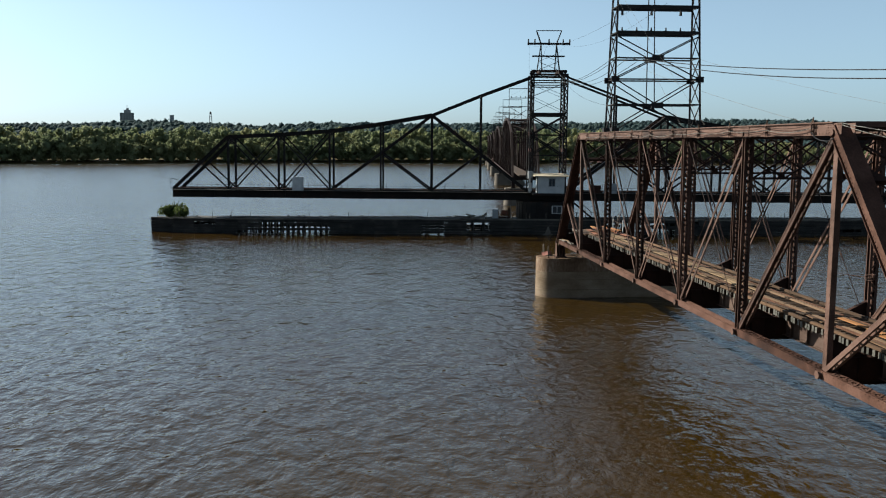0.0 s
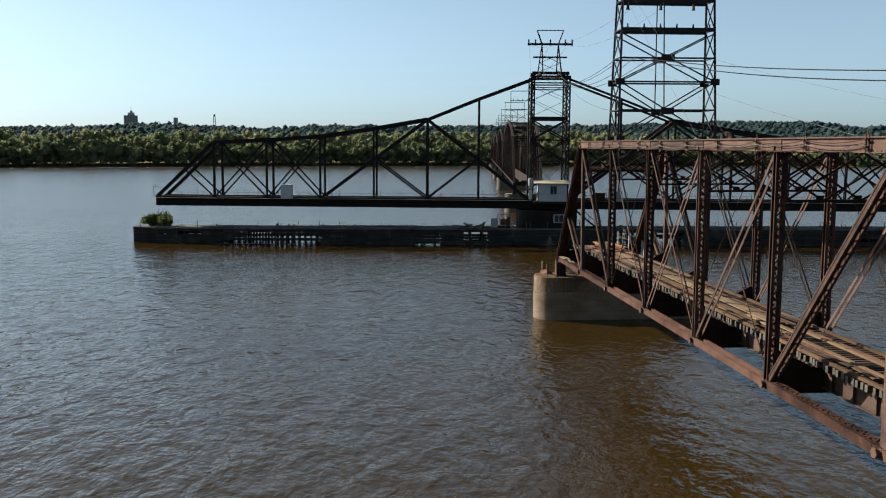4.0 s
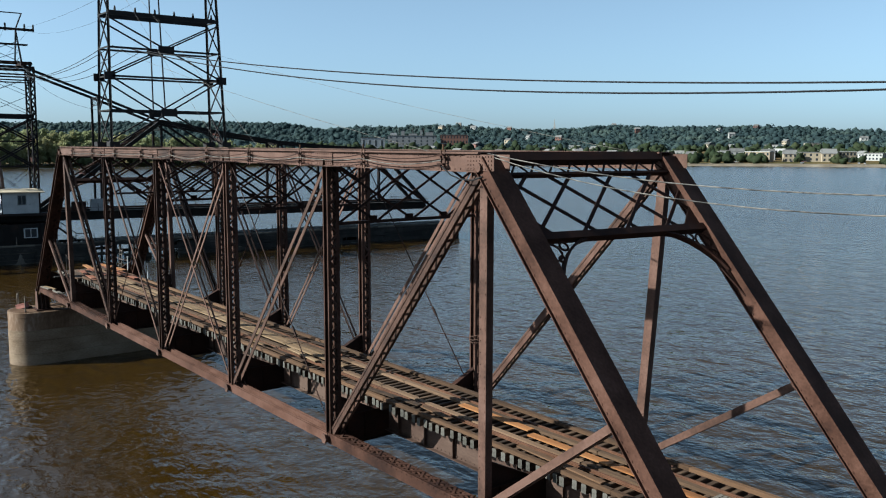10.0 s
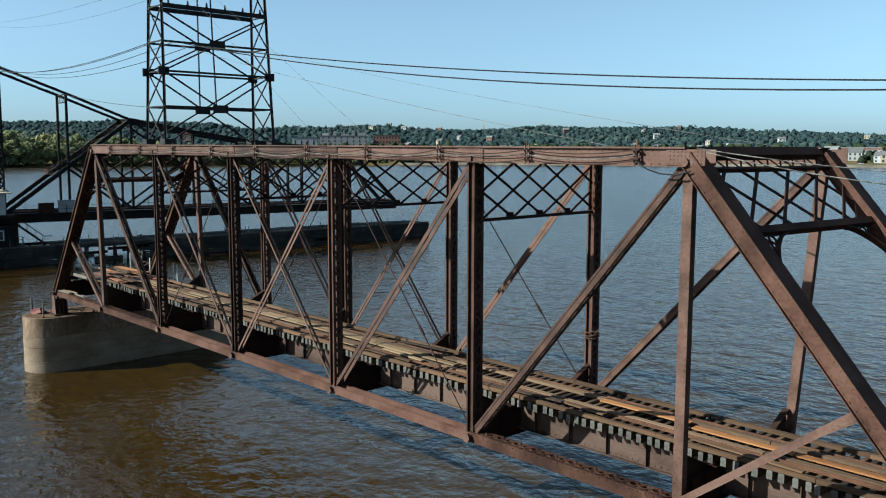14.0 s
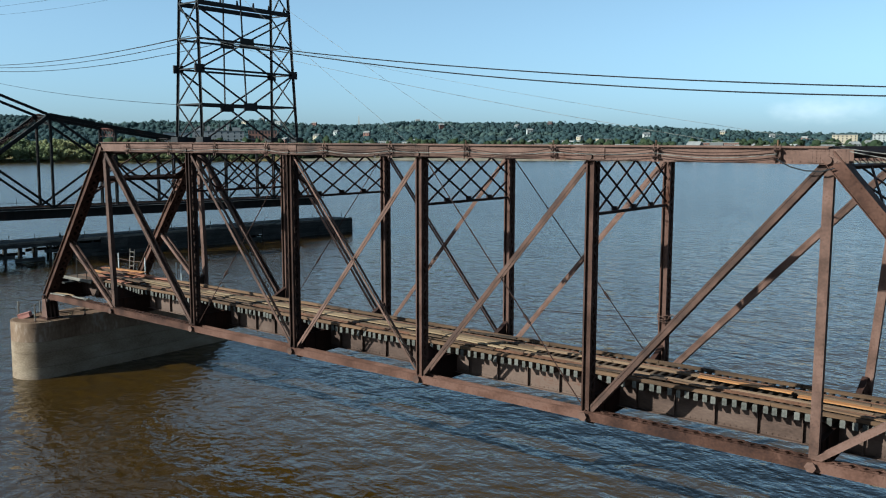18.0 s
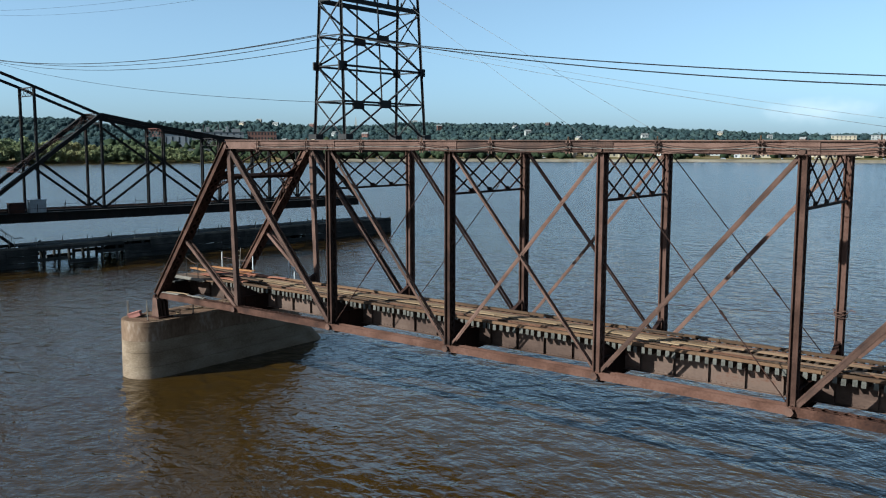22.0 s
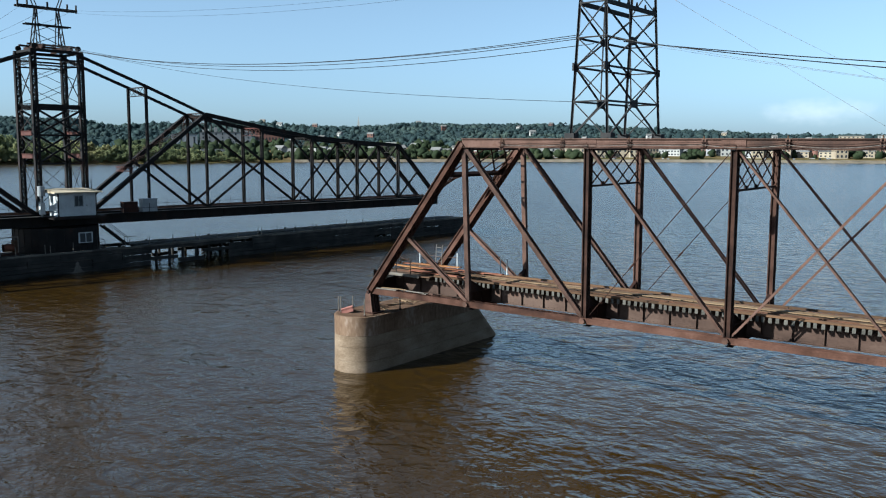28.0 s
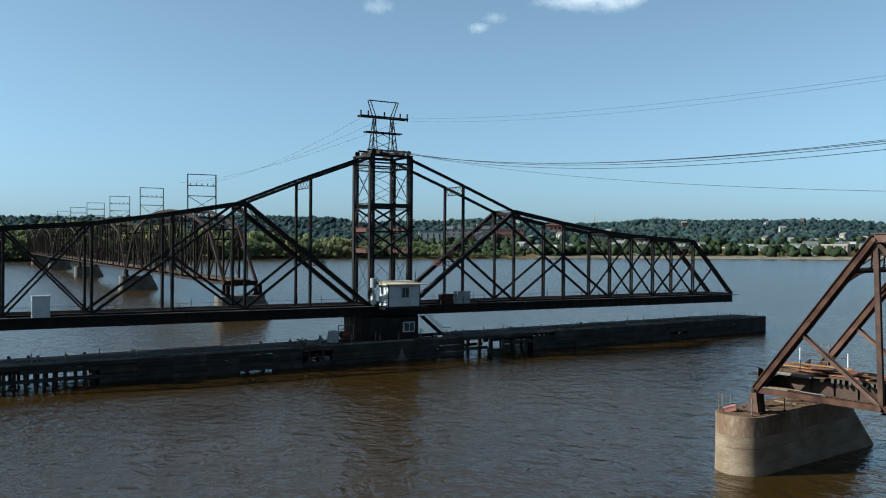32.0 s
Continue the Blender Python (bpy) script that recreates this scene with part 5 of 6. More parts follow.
# ---------------------------------------------------------------- railway track
track = thing("railway_track", "disused railway track with weathered timber ties, rusty rails and boards", "track")
rnd = random.Random(3)
ties = []
for v in range(6):
    g = Geo()
    w, h = 0.15 + 0.01 * (v % 3), 0.25
    c = 0.02
    sec = [(-w / 2, 0), (w / 2, 0), (w / 2, h - c), (w / 2 - c, h), (-w / 2 + c, h), (-w / 2, h - c)]
    for yy in (-1.55, 1.55):
        g.v.extend(V(a, yy, b) for a, b in sec)
    n = len(sec)
    g.f += [(i, (i + 1) % n, (i + 1) % n + n, i + n) for i in range(n)]
    g.f += [tuple(range(n)), tuple(range(n, 2 * n))[::-1]]
    me = g.mesh("tie")
    me.materials.append(TIE)
    me.materials.append(TIE_END)
    me.polygons[n].material_index = me.polygons[n + 1].material_index = 1
    ties.append(me)
TX0, TX1 = 0.6, -49.5
ntie = int((TX0 - TX1) / 0.333)
for i in range(ntie):
    ob = new("tie", ties[rnd.randrange(6)])
    ob.parent = track
    ob.matrix_world = pose(TX0 - 0.2 - i * 0.333 + rnd.uniform(-0.025, 0.025), YC + rnd.uniform(-0.06, 0.06), ZTIE + rnd.uniform(-0.012, 0.004), 0, 0, rnd.uniform(-1.6, 1.6))
ZR = ZTIE + 0.25
for y in (YC - 0.50, YC + 0.50):
    x = TX0
    while x > -53:
        ln = min(rnd.uniform(5.0, 7.5), x + 53.2)
        o = rnd.uniform(-0.03, 0.03)
        part("runner_timber", Geo().box((x - ln + 0.03, y - 0.09 + o, ZR - 0.005), (x, y + 0.09 + o, ZR + 0.085)), RUNNER, track)
        x -= ln
for y in (YC - 0.74, YC + 0.74):
    g = Geo()
    g.box((-53.2, y - 0.055, ZR - 0.005), (TX0, y + 0.055, ZR + 0.015)).box((-53.2, y - 0.01, ZR + 0.015), (TX0, y + 0.01, ZR + 0.055)).box((-53.2, y - 0.03, ZR + 0.055), (TX0, y + 0.03, ZR + 0.085))
    part("rail", g, RAIL, track)
for y in (YC - 1.40, YC + 1.40):
    x = TX0
    while x > TX1 + 0.5:
        ln = min(rnd.uniform(4.6, 5.4), x - TX1)
        hh = 0.11
        o = rnd.uniform(-0.025, 0.025)
        ww = 0.07
        part("guard_timber", Geo().box((x - ln + 0.02, y - ww + o, ZR - 0.005), (x, y + ww + o, ZR + hh)), GUARD, track)
        x -= ln
for row in range(2):
    x = -3.0 - row * 0.7
    while x > -52:
        ln = rnd.uniform(2.2, 3.6)
        y = YC - 0.17 + row * 0.30
        mt = PLANK_ORANGE if (x > -17.5) else PLANK_TAN
        if rnd.random() > 0.12 and not (mt is PLANK_ORANGE and row == 1 and rnd.random() < 0.5):
            g = Geo().box((-ln / 2, -0.138, 0), (ln / 2, 0.138, 0.04))
            ob = part("walkway_plank", g, mt, track)
            ob.matrix_world = pose(x - ln / 2, y + rnd.uniform(-0.02, 0.02), ZR + 0.086 + rnd.uniform(0, 0.015), 0, 0, rnd.uniform(-0.6, 0.6))
        x -= ln + 0.03
for k in range(16):
    g = Geo().box((-0.05, -0.42, 0), (0.05, 0.42, 0.04))
    ob = part("slat", g, GUARD_PALE, track, "pale bleached walkway slat")
    ob.matrix_world = pose(-1.0 - k * 0.125, YC, ZR + 0.087, 0, 0, rnd.uniform(-1, 1))

# timber platform closing the river end of the track
plat = thing("end_platform", "dark timber platform closing the river end of the track", "platform")
for i in range(9):
    y = YC - 1.75 + i * 0.39
    part("deck_board", Geo().box((-53.75 + rnd.uniform(-0.3, 0.1), y, ZR - 0.07), (-49.6, y + 0.37, ZR - 0.005)), rnd.choice((TIE, GUARD, TIE)), plat)
for x in (-53.3, -52.1, -50.9, -49.8):
    part("beam", Geo().box((x - 0.1, YC - 1.7, ZTIE), (x + 0.1, YC + 1.7, ZR - 0.07)), TIE, plat)
for x, y, l, a in ((-51.9, -0.05, 1.6, 4), (-49.3, 0.1, 1.1, -3)):
    ob = single("pale_board", Geo().box((-l / 2, -0.13, 0), (l / 2, 0.13, 0.05)), GUARD_PALE, "pale bleached board lying on the bottom chord", "board", "pale boards")
    ob.matrix_world = pose(x, y, 5.2, 0, 0, a)

ob = single("edge_board", Geo().box((-54.0, YC - 1.86, ZR - 0.12), (-50.4, YC - 1.78, ZR + 0.06)), GUARD_PALE, "bleached greenish edge board along the track end platform", "board")
for x, y, l, a, bend in ((-51.4, 0.05, 1.9, 6, 0.10), (-49.6, 0.0, 1.5, -2, -0.06)):
    g = Geo()
    pts = [V(-l / 2 + l * i / 6, bend * math.sin(math.pi * i / 6), 0.02) for i in range(7)]
    for p0, p1 in zip(pts, pts[1:]):
        g.bar(p0, p1, 0.14, 0.035, (0, 0, 1))
    ob = single("bent_strip", g, PLANK_TAN if x < -50 else GUARD_PALE, "bent pale wooden strip lying on the bottom chord", "strip", "bent strips")
    ob.matrix_world = pose(x, y, 5.255, 0, 0, a)

# loose boards and rusty sheets heaped at the river end of the track
rnd = random.Random(8)
for i in range(13):
    ln, wd = rnd.uniform(2.2, 5.0), rnd.uniform(0.18, 0.5)
    ob = single("loose_board", Geo().box((-ln / 2, -wd / 2, 0), (ln / 2, wd / 2, 0.045)), rnd.choice((RUSTY_PLATE, RUSTY_PLATE, PLANK_ORANGE, GUARD)), "rust-stained loose board lying on the track end", "board", "loose boards")
    ob.matrix_world = pose(-47.5 - rnd.uniform(0, 5.5), YC + rnd.uniform(-1.2, 1.2), ZR + 0.13 + 0.047 * (i % 5), 0, 0, rnd.uniform(-7, 7))
for i in range(9):
    ln = rnd.uniform(1.6, 4.0)
    x = rnd.uniform(-44, -6)
    ob = single("loose_board", Geo().box((-ln / 2, -0.1, 0), (ln / 2, 0.1, 0.04)), rnd.choice((GUARD, PLANK_TAN, TIE)), "weathered loose board lying along the track", "board", "loose boards")
    ob.matrix_world = pose(x, YC + rnd.choice((-1.15, 0.95, -0.6)) + rnd.uniform(-0.08, 0.08), ZR + 0.128, 0, 0, rnd.uniform(-5, 5))
# end railings and clutter by the pier
for x, y, h in ((-52.4, 1.45, 1.3), (-51.2, 1.42, 0.9), (-53.2, 4.8, 1.2), (-50.0, 4.75, 1.15), (-46.6, 4.75, 1.15), (-46.1, 4.75, 1.1)):
    b = thing("railing_post", "thin pale steel railing post beside the track end", "post", "railing posts")
    part("tube", Geo().tube([(x, y, ZTIE + 0.2), (x, y, ZTIE + 0.25 + h)], 0.028 if y < 2 else 0.042, 6), GALV if y < 2 else WHITE, b)
    part("foot", Geo().box((x - 0.08, y - 0.08, ZTIE + 0.17), (x + 0.08, y + 0.08, ZTIE + 0.22)), RUST, b)
b = thing("track_railing", "bent thin steel handrail at the track end", "railing")
part("handrail", Geo().tube([(-52.4, 1.45, 7.25), (-51.8, 1.44, 7.0), (-51.2, 1.42, 6.9)], 0.018, 5), RUST, b)
part("mid_rail", Geo().tube([(-53.2, 4.8, 6.85), (-51.5, 4.78, 6.8), (-50.0, 4.75, 6.85)], 0.02, 5), RUST, b)
b = thing("steel_ladder", "small pale steel ladder frame standing by the far rail", "ladder")
for xx in (-51.8, -51.3):
    part("stile", Geo().tube([(xx, 4.7, 5.9), (xx, 4.85, 7.6)], 0.03, 5), GUARD_PALE, b)
for k in range(5):
    part("rung", Geo().tube([(-51.8, 4.73 + 0.025 * k, 6.2 + 0.3 * k), (-51.3, 4.73 + 0.025 * k, 6.2 + 0.3 * k)], 0.02, 5), GUARD_PALE, b)
b = thing("walkway_bracket", "dark timber platform on brackets at the truss end", "platform")
part("deck", Geo().box((-54.3, 0.7, 5.72), (-52.6, 1.5, 5.80)), FENDER, b)
part("bracket", Geo().bar((-53.0, 2.1, 5.1), (-53.0, 0.8, 5.72), 0.08, 0.08), RUST_DARK, b)
for x, y, h in ((-55.1, -1.1, 1.0), (-54.75, -1.25, 1.05), (-52.75, -1.2, 1.1), (-55.3, 0.4, 0.8), (-52.5, 1.9, 0.8)):
    b = thing("pier_post", "short rusty steel post standing on the pier top", "post", "pier posts")
    part("tube", Geo().tube([(x, y, 3.55), (x, y, 3.55 + h)], 0.04, 6), GUARD_PALE, b)
    part("collar", Geo().tube([(x, y, 3.55), (x, y, 3.63)], 0.08, 6), RUST, b)
ob = single("red_box", Geo().box((-0.36, -0.2, 0), (0.36, 0.2, 0.30)).box((-0.38, -0.22, 0.26), (0.38, 0.22, 0.32)), PINK_PAINT, "faded pinkish red steel box lying tilted on the pier", "box")
ob.matrix_world = pose(-54.35, -1.0, 3.60, 0, -16, 38)
for i in range(20):
    ln = rnd.uniform(0.6, 2.2)
    ob = single("scrap_plank", Geo().box((-ln / 2, -0.09, 0), (ln / 2, 0.09, 0.05)), rnd.choice((PLANK_TAN, GUARD, PLANK_TAN, TIE)), "rotten scrap plank lying on the pier top", "plank", "scrap planks")
    ob.matrix_world = pose(-54.0 + rnd.uniform(-0.7, 0.7), rnd.uniform(-1.2, 8.0), 3.56 + 0.052 * (i % 3), 0, 0, rnd.uniform(0, 180))

# ---------------------------------------------------------------- fender clutter
def leaf_cloud(rng, centres, n, size, squash=1.0, shell=False):
    """Many small leaf clumps round the given (centre, radius) balls; as a shell they lie along its surface."""
    c = np.array([q for q, _ in centres], float)
    r = np.array([q for _, q in centres], float)
    idx = rng.integers(0, len(c), n)
    d = rng.normal(size=(n, 3))
    d /= np.linalg.norm(d, axis=1)[:, None]
    rad = r[idx] * (0.55 + 0.5 * rng.random(n))
    pos = c[idx] + d * rad[:, None] * np.array([1, 1, squash])
    a = rng.normal(size=(n, 3)) * 0.7 + d * 0.3
    if shell:
        a = np.cross(d, a) + 0.25 * rng.normal(size=(n, 3))
    a /= np.linalg.norm(a, axis=1)[:, None]
    b = np.cross(a, d + 0.3 * rng.normal(size=(n, 3)) if shell else rng.normal(size=(n, 3)))
    b /= np.linalg.norm(b, axis=1)[:, None]
    s = (size * (0.6 + 0.8 * rng.random(n)))[:, None]
    quad = np.stack([pos - a * s, pos + b * s * 0.6, pos + a * s, pos - b * s * 0.6], 1)
    return quad.reshape(-1, 3)


def quads_mesh(name, verts):
    n = len(verts) // 4
    me = bpy.data.meshes.new(name)
    me.vertices.add(len(verts))
    me.vertices.foreach_set("co", np.asarray(verts, np.float32).ravel())
    me.loops.add(4 * n)
    me.loops.foreach_set("vertex_index", np.arange(4 * n, dtype=np.int32))
    me.polygons.add(n)
    me.polygons.foreach_set("loop_start", np.arange(0, 4 * n, 4, dtype=np.int32))
    me.update()
    me.validate()
    return me


rng = np.random.default_rng(5)
for cx, cy, rr in ((0.8, -59.0, 1.55), (1.8, -57.3, 1.05), (1.0, -60.3, 1.25), (1.4, -58.2, 1.2)):
    b = thing("bush", "green bushy shrub growing on the fender pier end", "bush", "fender bushes", at=SW @ Matrix.Translation((cx, cy, 2.2)))
    part("stems", Geo().tube([(0, 0, 0), (0.2, 0.1, 1.2)], 0.06, 5).tube([(0, 0, 0), (-0.4, 0.2, 1.0)], 0.05, 5).tube([(0, 0, 0), (0.3, -0.5, 1.1)], 0.05, 5), TIE, b)
    balls = [((rng.uniform(-0.7, 0.7) * rr, rng.uniform(-0.7, 0.7) * rr, rng.uniform(0.4, 1.0) * rr), rng.uniform(0.35, 0.6) * rr) for _ in range(9)]
    part("leaves", quads_mesh("leaves", leaf_cloud(rng, balls, 1100, 0.17)), BUSH, b)
    for _ in range(14):
        a, l = rng.uniform(0, math.tau), rng.uniform(1.1, 1.75) * rr
        lean = rng.uniform(0.2, 0.9)
        tip = V(math.cos(a) * lean * rr, math.sin(a) * lean * rr, l)
        part("shoot", Geo().tube([(0, 0, 0.3), tip * 0.6 + V(0, 0, 0.15 * l), tip], [0.05, 0.09, 0.01], 4), BUSH, b)
b = thing("winch", "rusty winch machine standing on the fender pier", "winch", at=SW @ Matrix.Translation((3.6, -6.6, 2.4)))
part("base", Geo().box((-0.6, -0.9, 0), (0.6, 0.9, 0.25)), RUST_DARK, b)
part("drum", Geo().tube([(0, -0.5, 0.8), (0, 0.5, 0.8)], 0.42, 12), RUSTY_PLATE, b)
part("housing", Geo().box((-0.4, 0.5, 0.25), (0.4, 0.85, 1.6)), GUARD, b)
part("engine", Geo().box((-0.5, -1.9, 0.0), (0.5, -1.0, 1.3)), GREY_BOX, b, "pale grey engine box")
part("frame_post", Geo().tube([(0.45, -1.0, 0), (0.45, -1.0, 2.0)], 0.06, 6), GUARD_PALE, b)
part("frame_post", Geo().tube([(0.45, 0.9, 0), (0.45, 0.9, 2.0)], 0.06, 6), GUARD_PALE, b)
part("frame_bar", Geo().tube([(0.45, -1.0, 1.95), (0.45, 0.9, 1.95)], 0.05, 6), GUARD_PALE, b)
for i, (y, a, p) in enumerate(((-10.6, 20, 12), (-11.4, -15, -18), (-12.2, 40, 8), (-9.9, 65, 22), (-13.0, 10, -6))):
    ob = single("scrap_timber", Geo().box((-0.16, -1.3, 0), (0.16, 1.3, 0.18)), (FENDER_TOP, GUARD_PALE)[i % 2], "broken grey timber heaped on the fender walk", "timber", "scrap timbers")
    ob.matrix_world = SW @ pose(4.1, y, FZ + 0.35, p, 0, a)
b = thing("fender_stair", "steel stair from the machine room down to the fender walk", "stair", at=SW)
for xx in (2.6, 3.4):
    part("stringer", Geo().bar((xx, 4.0, 4.9), (xx, 7.0, 2.4), 0.06, 0.22), SWING, b)
    part("handrail", Geo().tube([(xx, 4.0, 5.8), (xx, 7.0, 3.3), (xx, 8.0, 3.3)], 0.03, 5), SWING, b)
    for k in range(4):
        part("baluster", Geo().tube([(xx, 4.2 + 0.9 * k, 4.75 - 0.75 * k), (xx, 4.2 + 0.9 * k, 5.65 - 0.75 * k)], 0.025, 5), SWING, b)
for k in range(11):
    part("tread", Geo().box((2.6, 4.05 + k * 0.27, 4.80 - k * 0.225), (3.4, 4.3 + k * 0.27, 4.84 - k * 0.225)), SWING, b)
rnd = random.Random(21)
for i in range(10):
    y = 14 + i * 4.1
    ob = single("loose_timber", Geo().box((-0.11, -2.2, 0), (0.11, 2.2, 0.16)), FENDER_TOP, "grey loose timber lying on the fender walk", "timber", "loose timbers")
    ob.matrix_world = SW @ pose(FX - 0.35, y, FZ + 0.1, 0, 0, rnd.uniform(-5, 5))

# ---------------------------------------------------------------- banks, hills
C0 = V(-10, -20, 0)
AZ = [(-40, 760), (13, 765), (40, 750), (60, 705), (82, 640), (106, 655), (126, 690), (180, 660), (260, 900), (320, 760)]
HT = [(-40, 33), (8, 33), (14, 32), (17, 33), (20, 40), (23, 44), (26, 48), (30, 56), (36, 57), (40, 61), (43.5, 53), (47, 52), (51, 60), (56, 55), (59, 52), (62, 63), (65, 65), (75, 58), (90, 57),
      (93.5, 58), (97, 51), (101, 57), (104, 61), (108, 54), (112, 52), (126, 50), (180, 30), (260, 25), (320, 46)]


def interp(tab, a):
    a = (a + 40) % 360 - 40
    t = tab + [(tab[0][0] + 360, tab[0][1])]
    for (x0, y0), (x1, y1) in zip(t, t[1:]):
        if x0 <= a <= x1:
            u = (a - x0) / (x1 - x0)
            u = u * u * (3 - 2 * u)
            return y0 + (y1 - y0) * u
    return t[0][1]


def wob(x, y, s):
    return noise.noise(V(x / s, y / s, 0.3))


PROF = [(0, -0.8), (3, 0.3), (9, 1.3), (30, 2.4), (120, 5.0), (260, 11.0)]


def land(az, d):
    """The height of the ground d metres behind the shore at azimuth az."""
    p = C0 + V(-math.sin(radians(az)), math.cos(radians(az)), 0) * (interp(AZ, az) + d)
    if d <= 260:
        for (a, za), (b, zb) in zip(PROF, PROF[1:]):
            if d <= b:
                return V(p.x, p.y, za + (zb - za) * (d - a) / (b - a))
    top = interp(HT, az) * (1.0 + 0.03 * wob(p.x, p.y, 420) + 0.04 * wob(p.x, p.y, 150))
    u = min(1.0, (d - 260) / 1000)
    u = u * u * (3 - 2 * u)
    return V(p.x, p.y, 11 + (top - 11) * u)


def land_ring(name, rows, mat, label):
    g = Geo()
    na = 240
    for i in range(na):
        for d in rows:
            g.v.append(land(i * 360 / na, d + (2.0 * wob(i * 3.0, 0, 2.0) if d < 10 else 0)))
    m = len(rows)
    for i in range(na):
        for j in range(m - 1):
            g.f.append((i * m + j, ((i + 1) % na) * m + j, ((i + 1) % na) * m + j + 1, i * m + j + 1))
    single(name, g, mat, label, "ground", kind="structure", smooth=True)


land_ring("ground", [0, 3, 9, 30, 70, 120, 190, 260, 330], GRASS, "dry grassy river bank below the hills")
land_ring("ground_hills", [330, 380, 520, 680, 850, 1050, 1260, 1700, 2400, 3300], FOLIAGE_HAZY, "low hills under dense green woodland")

# the wooded bank
rng = np.random.default_rng(9)
quads, cores = [], []
for az in np.arange(52.0, 131.0, 0.30):
    for row in range(3):
        a = az + rng.uniform(-0.15, 0.15)
        d = 8 + row * 13 + rng.uniform(-3, 5)
        fade = min(1.0, max(0.22, (a - 46) / 26))
        h = (26.0 if row else 19.0) * rng.uniform(0.72, 1.08) * fade + 2.5 * wob(a * 40, 0, 60)
        q = land(a, d)
        balls = [((q.x + rng.uniform(-4.2, 4.2), q.y + rng.uniform(-4.2, 4.2), q.z + h * f), h * s) for f, s in ((0.25, 0.2), (0.4, 0.24), (0.55, 0.23), (0.7, 0.2), (0.82, 0.14), (0.6, 0.18))]
        quads.append(leaf_cloud(rng, balls, 400 if row < 2 else 260, 0.85))
        cores += [(bc, br * 0.66, br * 0.72) for bc, br in balls]
ob = single("bank_trees", quads_mesh("bank_trees", np.concatenate(quads)), BANK_FOLIAGE_LIT, "dense green riverside trees along the far bank", "trees", kind="stuff")

# trees of the hills and of the town
BANK_CORES = cores
ico = bmesh.new()
bmesh.ops.create_icosphere(ico, subdivisions=2, radius=1)
fine = (np.array([v.co[:] for v in ico.verts]), np.array([[v.index for v in f.verts] for f in ico.faces]))
ico.clear()
bmesh.ops.create_icosphere(ico, subdivisions=1, radius=1)
coarse = (np.array([v.co[:] for v in ico.verts]), np.array([[v.index for v in f.verts] for f in ico.faces]))
ico.free()


def blobs(name, items, mat, label, seed, shape, rough=0.28):
    """Lumpy tree crowns: (place, width, height) each."""
    rng = np.random.default_rng(seed)
    iv, it = shape
    vs, fs = [], []
    n = 0
    for q, w, h in items:
        j = 1 + rough * rng.normal(size=(len(iv), 1))
        v = iv * j * np.array([w, w, h]) + np.array(q)
        vs.append(v)
        fs.append(it + n)
        n += len(iv)
    vs, fs = np.concatenate(vs), np.concatenate(fs)
    me = bpy.data.meshes.new(name)
    me.vertices.add(len(vs))
    me.vertices.foreach_set("co", vs.astype(np.float32).ravel())
    me.loops.add(3 * len(fs))
    me.loops.foreach_set("vertex_index", fs.astype(np.int32).ravel())
    me.polygons.add(len(fs))
    me.polygons.foreach_set("loop_start", np.arange(0, 3 * len(fs), 3, dtype=np.int32))
    me.update()
    return single(name, me, mat, label, "trees", kind="stuff")


blobs("bank_tree_crowns", BANK_CORES[::2], BANK_FOLIAGE_LIT, "inner crowns of the riverside trees", 30, fine)
quads, crowns = [], []
rng = np.random.default_rng(12)
for _ in range(11500):
    a = rng.uniform(4, 128)
    d = 300 + 1050 * rng.random() ** 0.85
    if a < 52 and d < 480 and rng.random() < 0.5:
        continue
    q = land(a, d)
    w = rng.uniform(3.0, 6.0) * (1.35 if rng.random() < 0.25 else 1.0)
    z = q.z - 1.5 + w * rng.uniform(0.2, 0.6)
    crowns.append(((q.x, q.y, z), w * 0.92, w * rng.uniform(0.75, 1.1)))
    quads.append(leaf_cloud(rng, [((q.x, q.y, z), w), ((q.x + rng.uniform(-w, w), q.y + rng.uniform(-w, w), z + w * 0.3), w * 0.7)], 20, 0.26 * w, 0.95, True))
single("hill_woods", quads_mesh("hill_woods", np.concatenate(quads)), FOLIAGE_HAZY, "green wooded hills behind the far bank", "trees", kind="stuff")
blobs("hill_tree_crowns", crowns, FOLIAGE_HAZY, "rounded crowns of the hillside trees", 33, coarse, 0.15)
items = []
for _ in range(1300):
    a = rng.uniform(4, 60)
    d = rng.choice([rng.uniform(12, 60), rng.uniform(60, 330)])
    if d < 60 and rng.random() < (0.88 if a < 30 else 0.55) or d < 150 and a < 22 and rng.random() < 0.5:
        continue
    q = land(a, d)
    w = rng.uniform(1.8, 4.4) if d < 60 else rng.uniform(2.0, 5.0)
    items.append(((q.x, q.y, q.z + w * 0.9), w, w * rng.uniform(0.9, 1.3)))
quads = []
for q, w, h in items:
    quads.append(leaf_cloud(rng, [(q, w * 1.02)], 30, 0.9))
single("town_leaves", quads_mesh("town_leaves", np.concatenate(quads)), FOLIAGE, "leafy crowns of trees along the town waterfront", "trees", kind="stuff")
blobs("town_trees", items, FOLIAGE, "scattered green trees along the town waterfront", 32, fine)

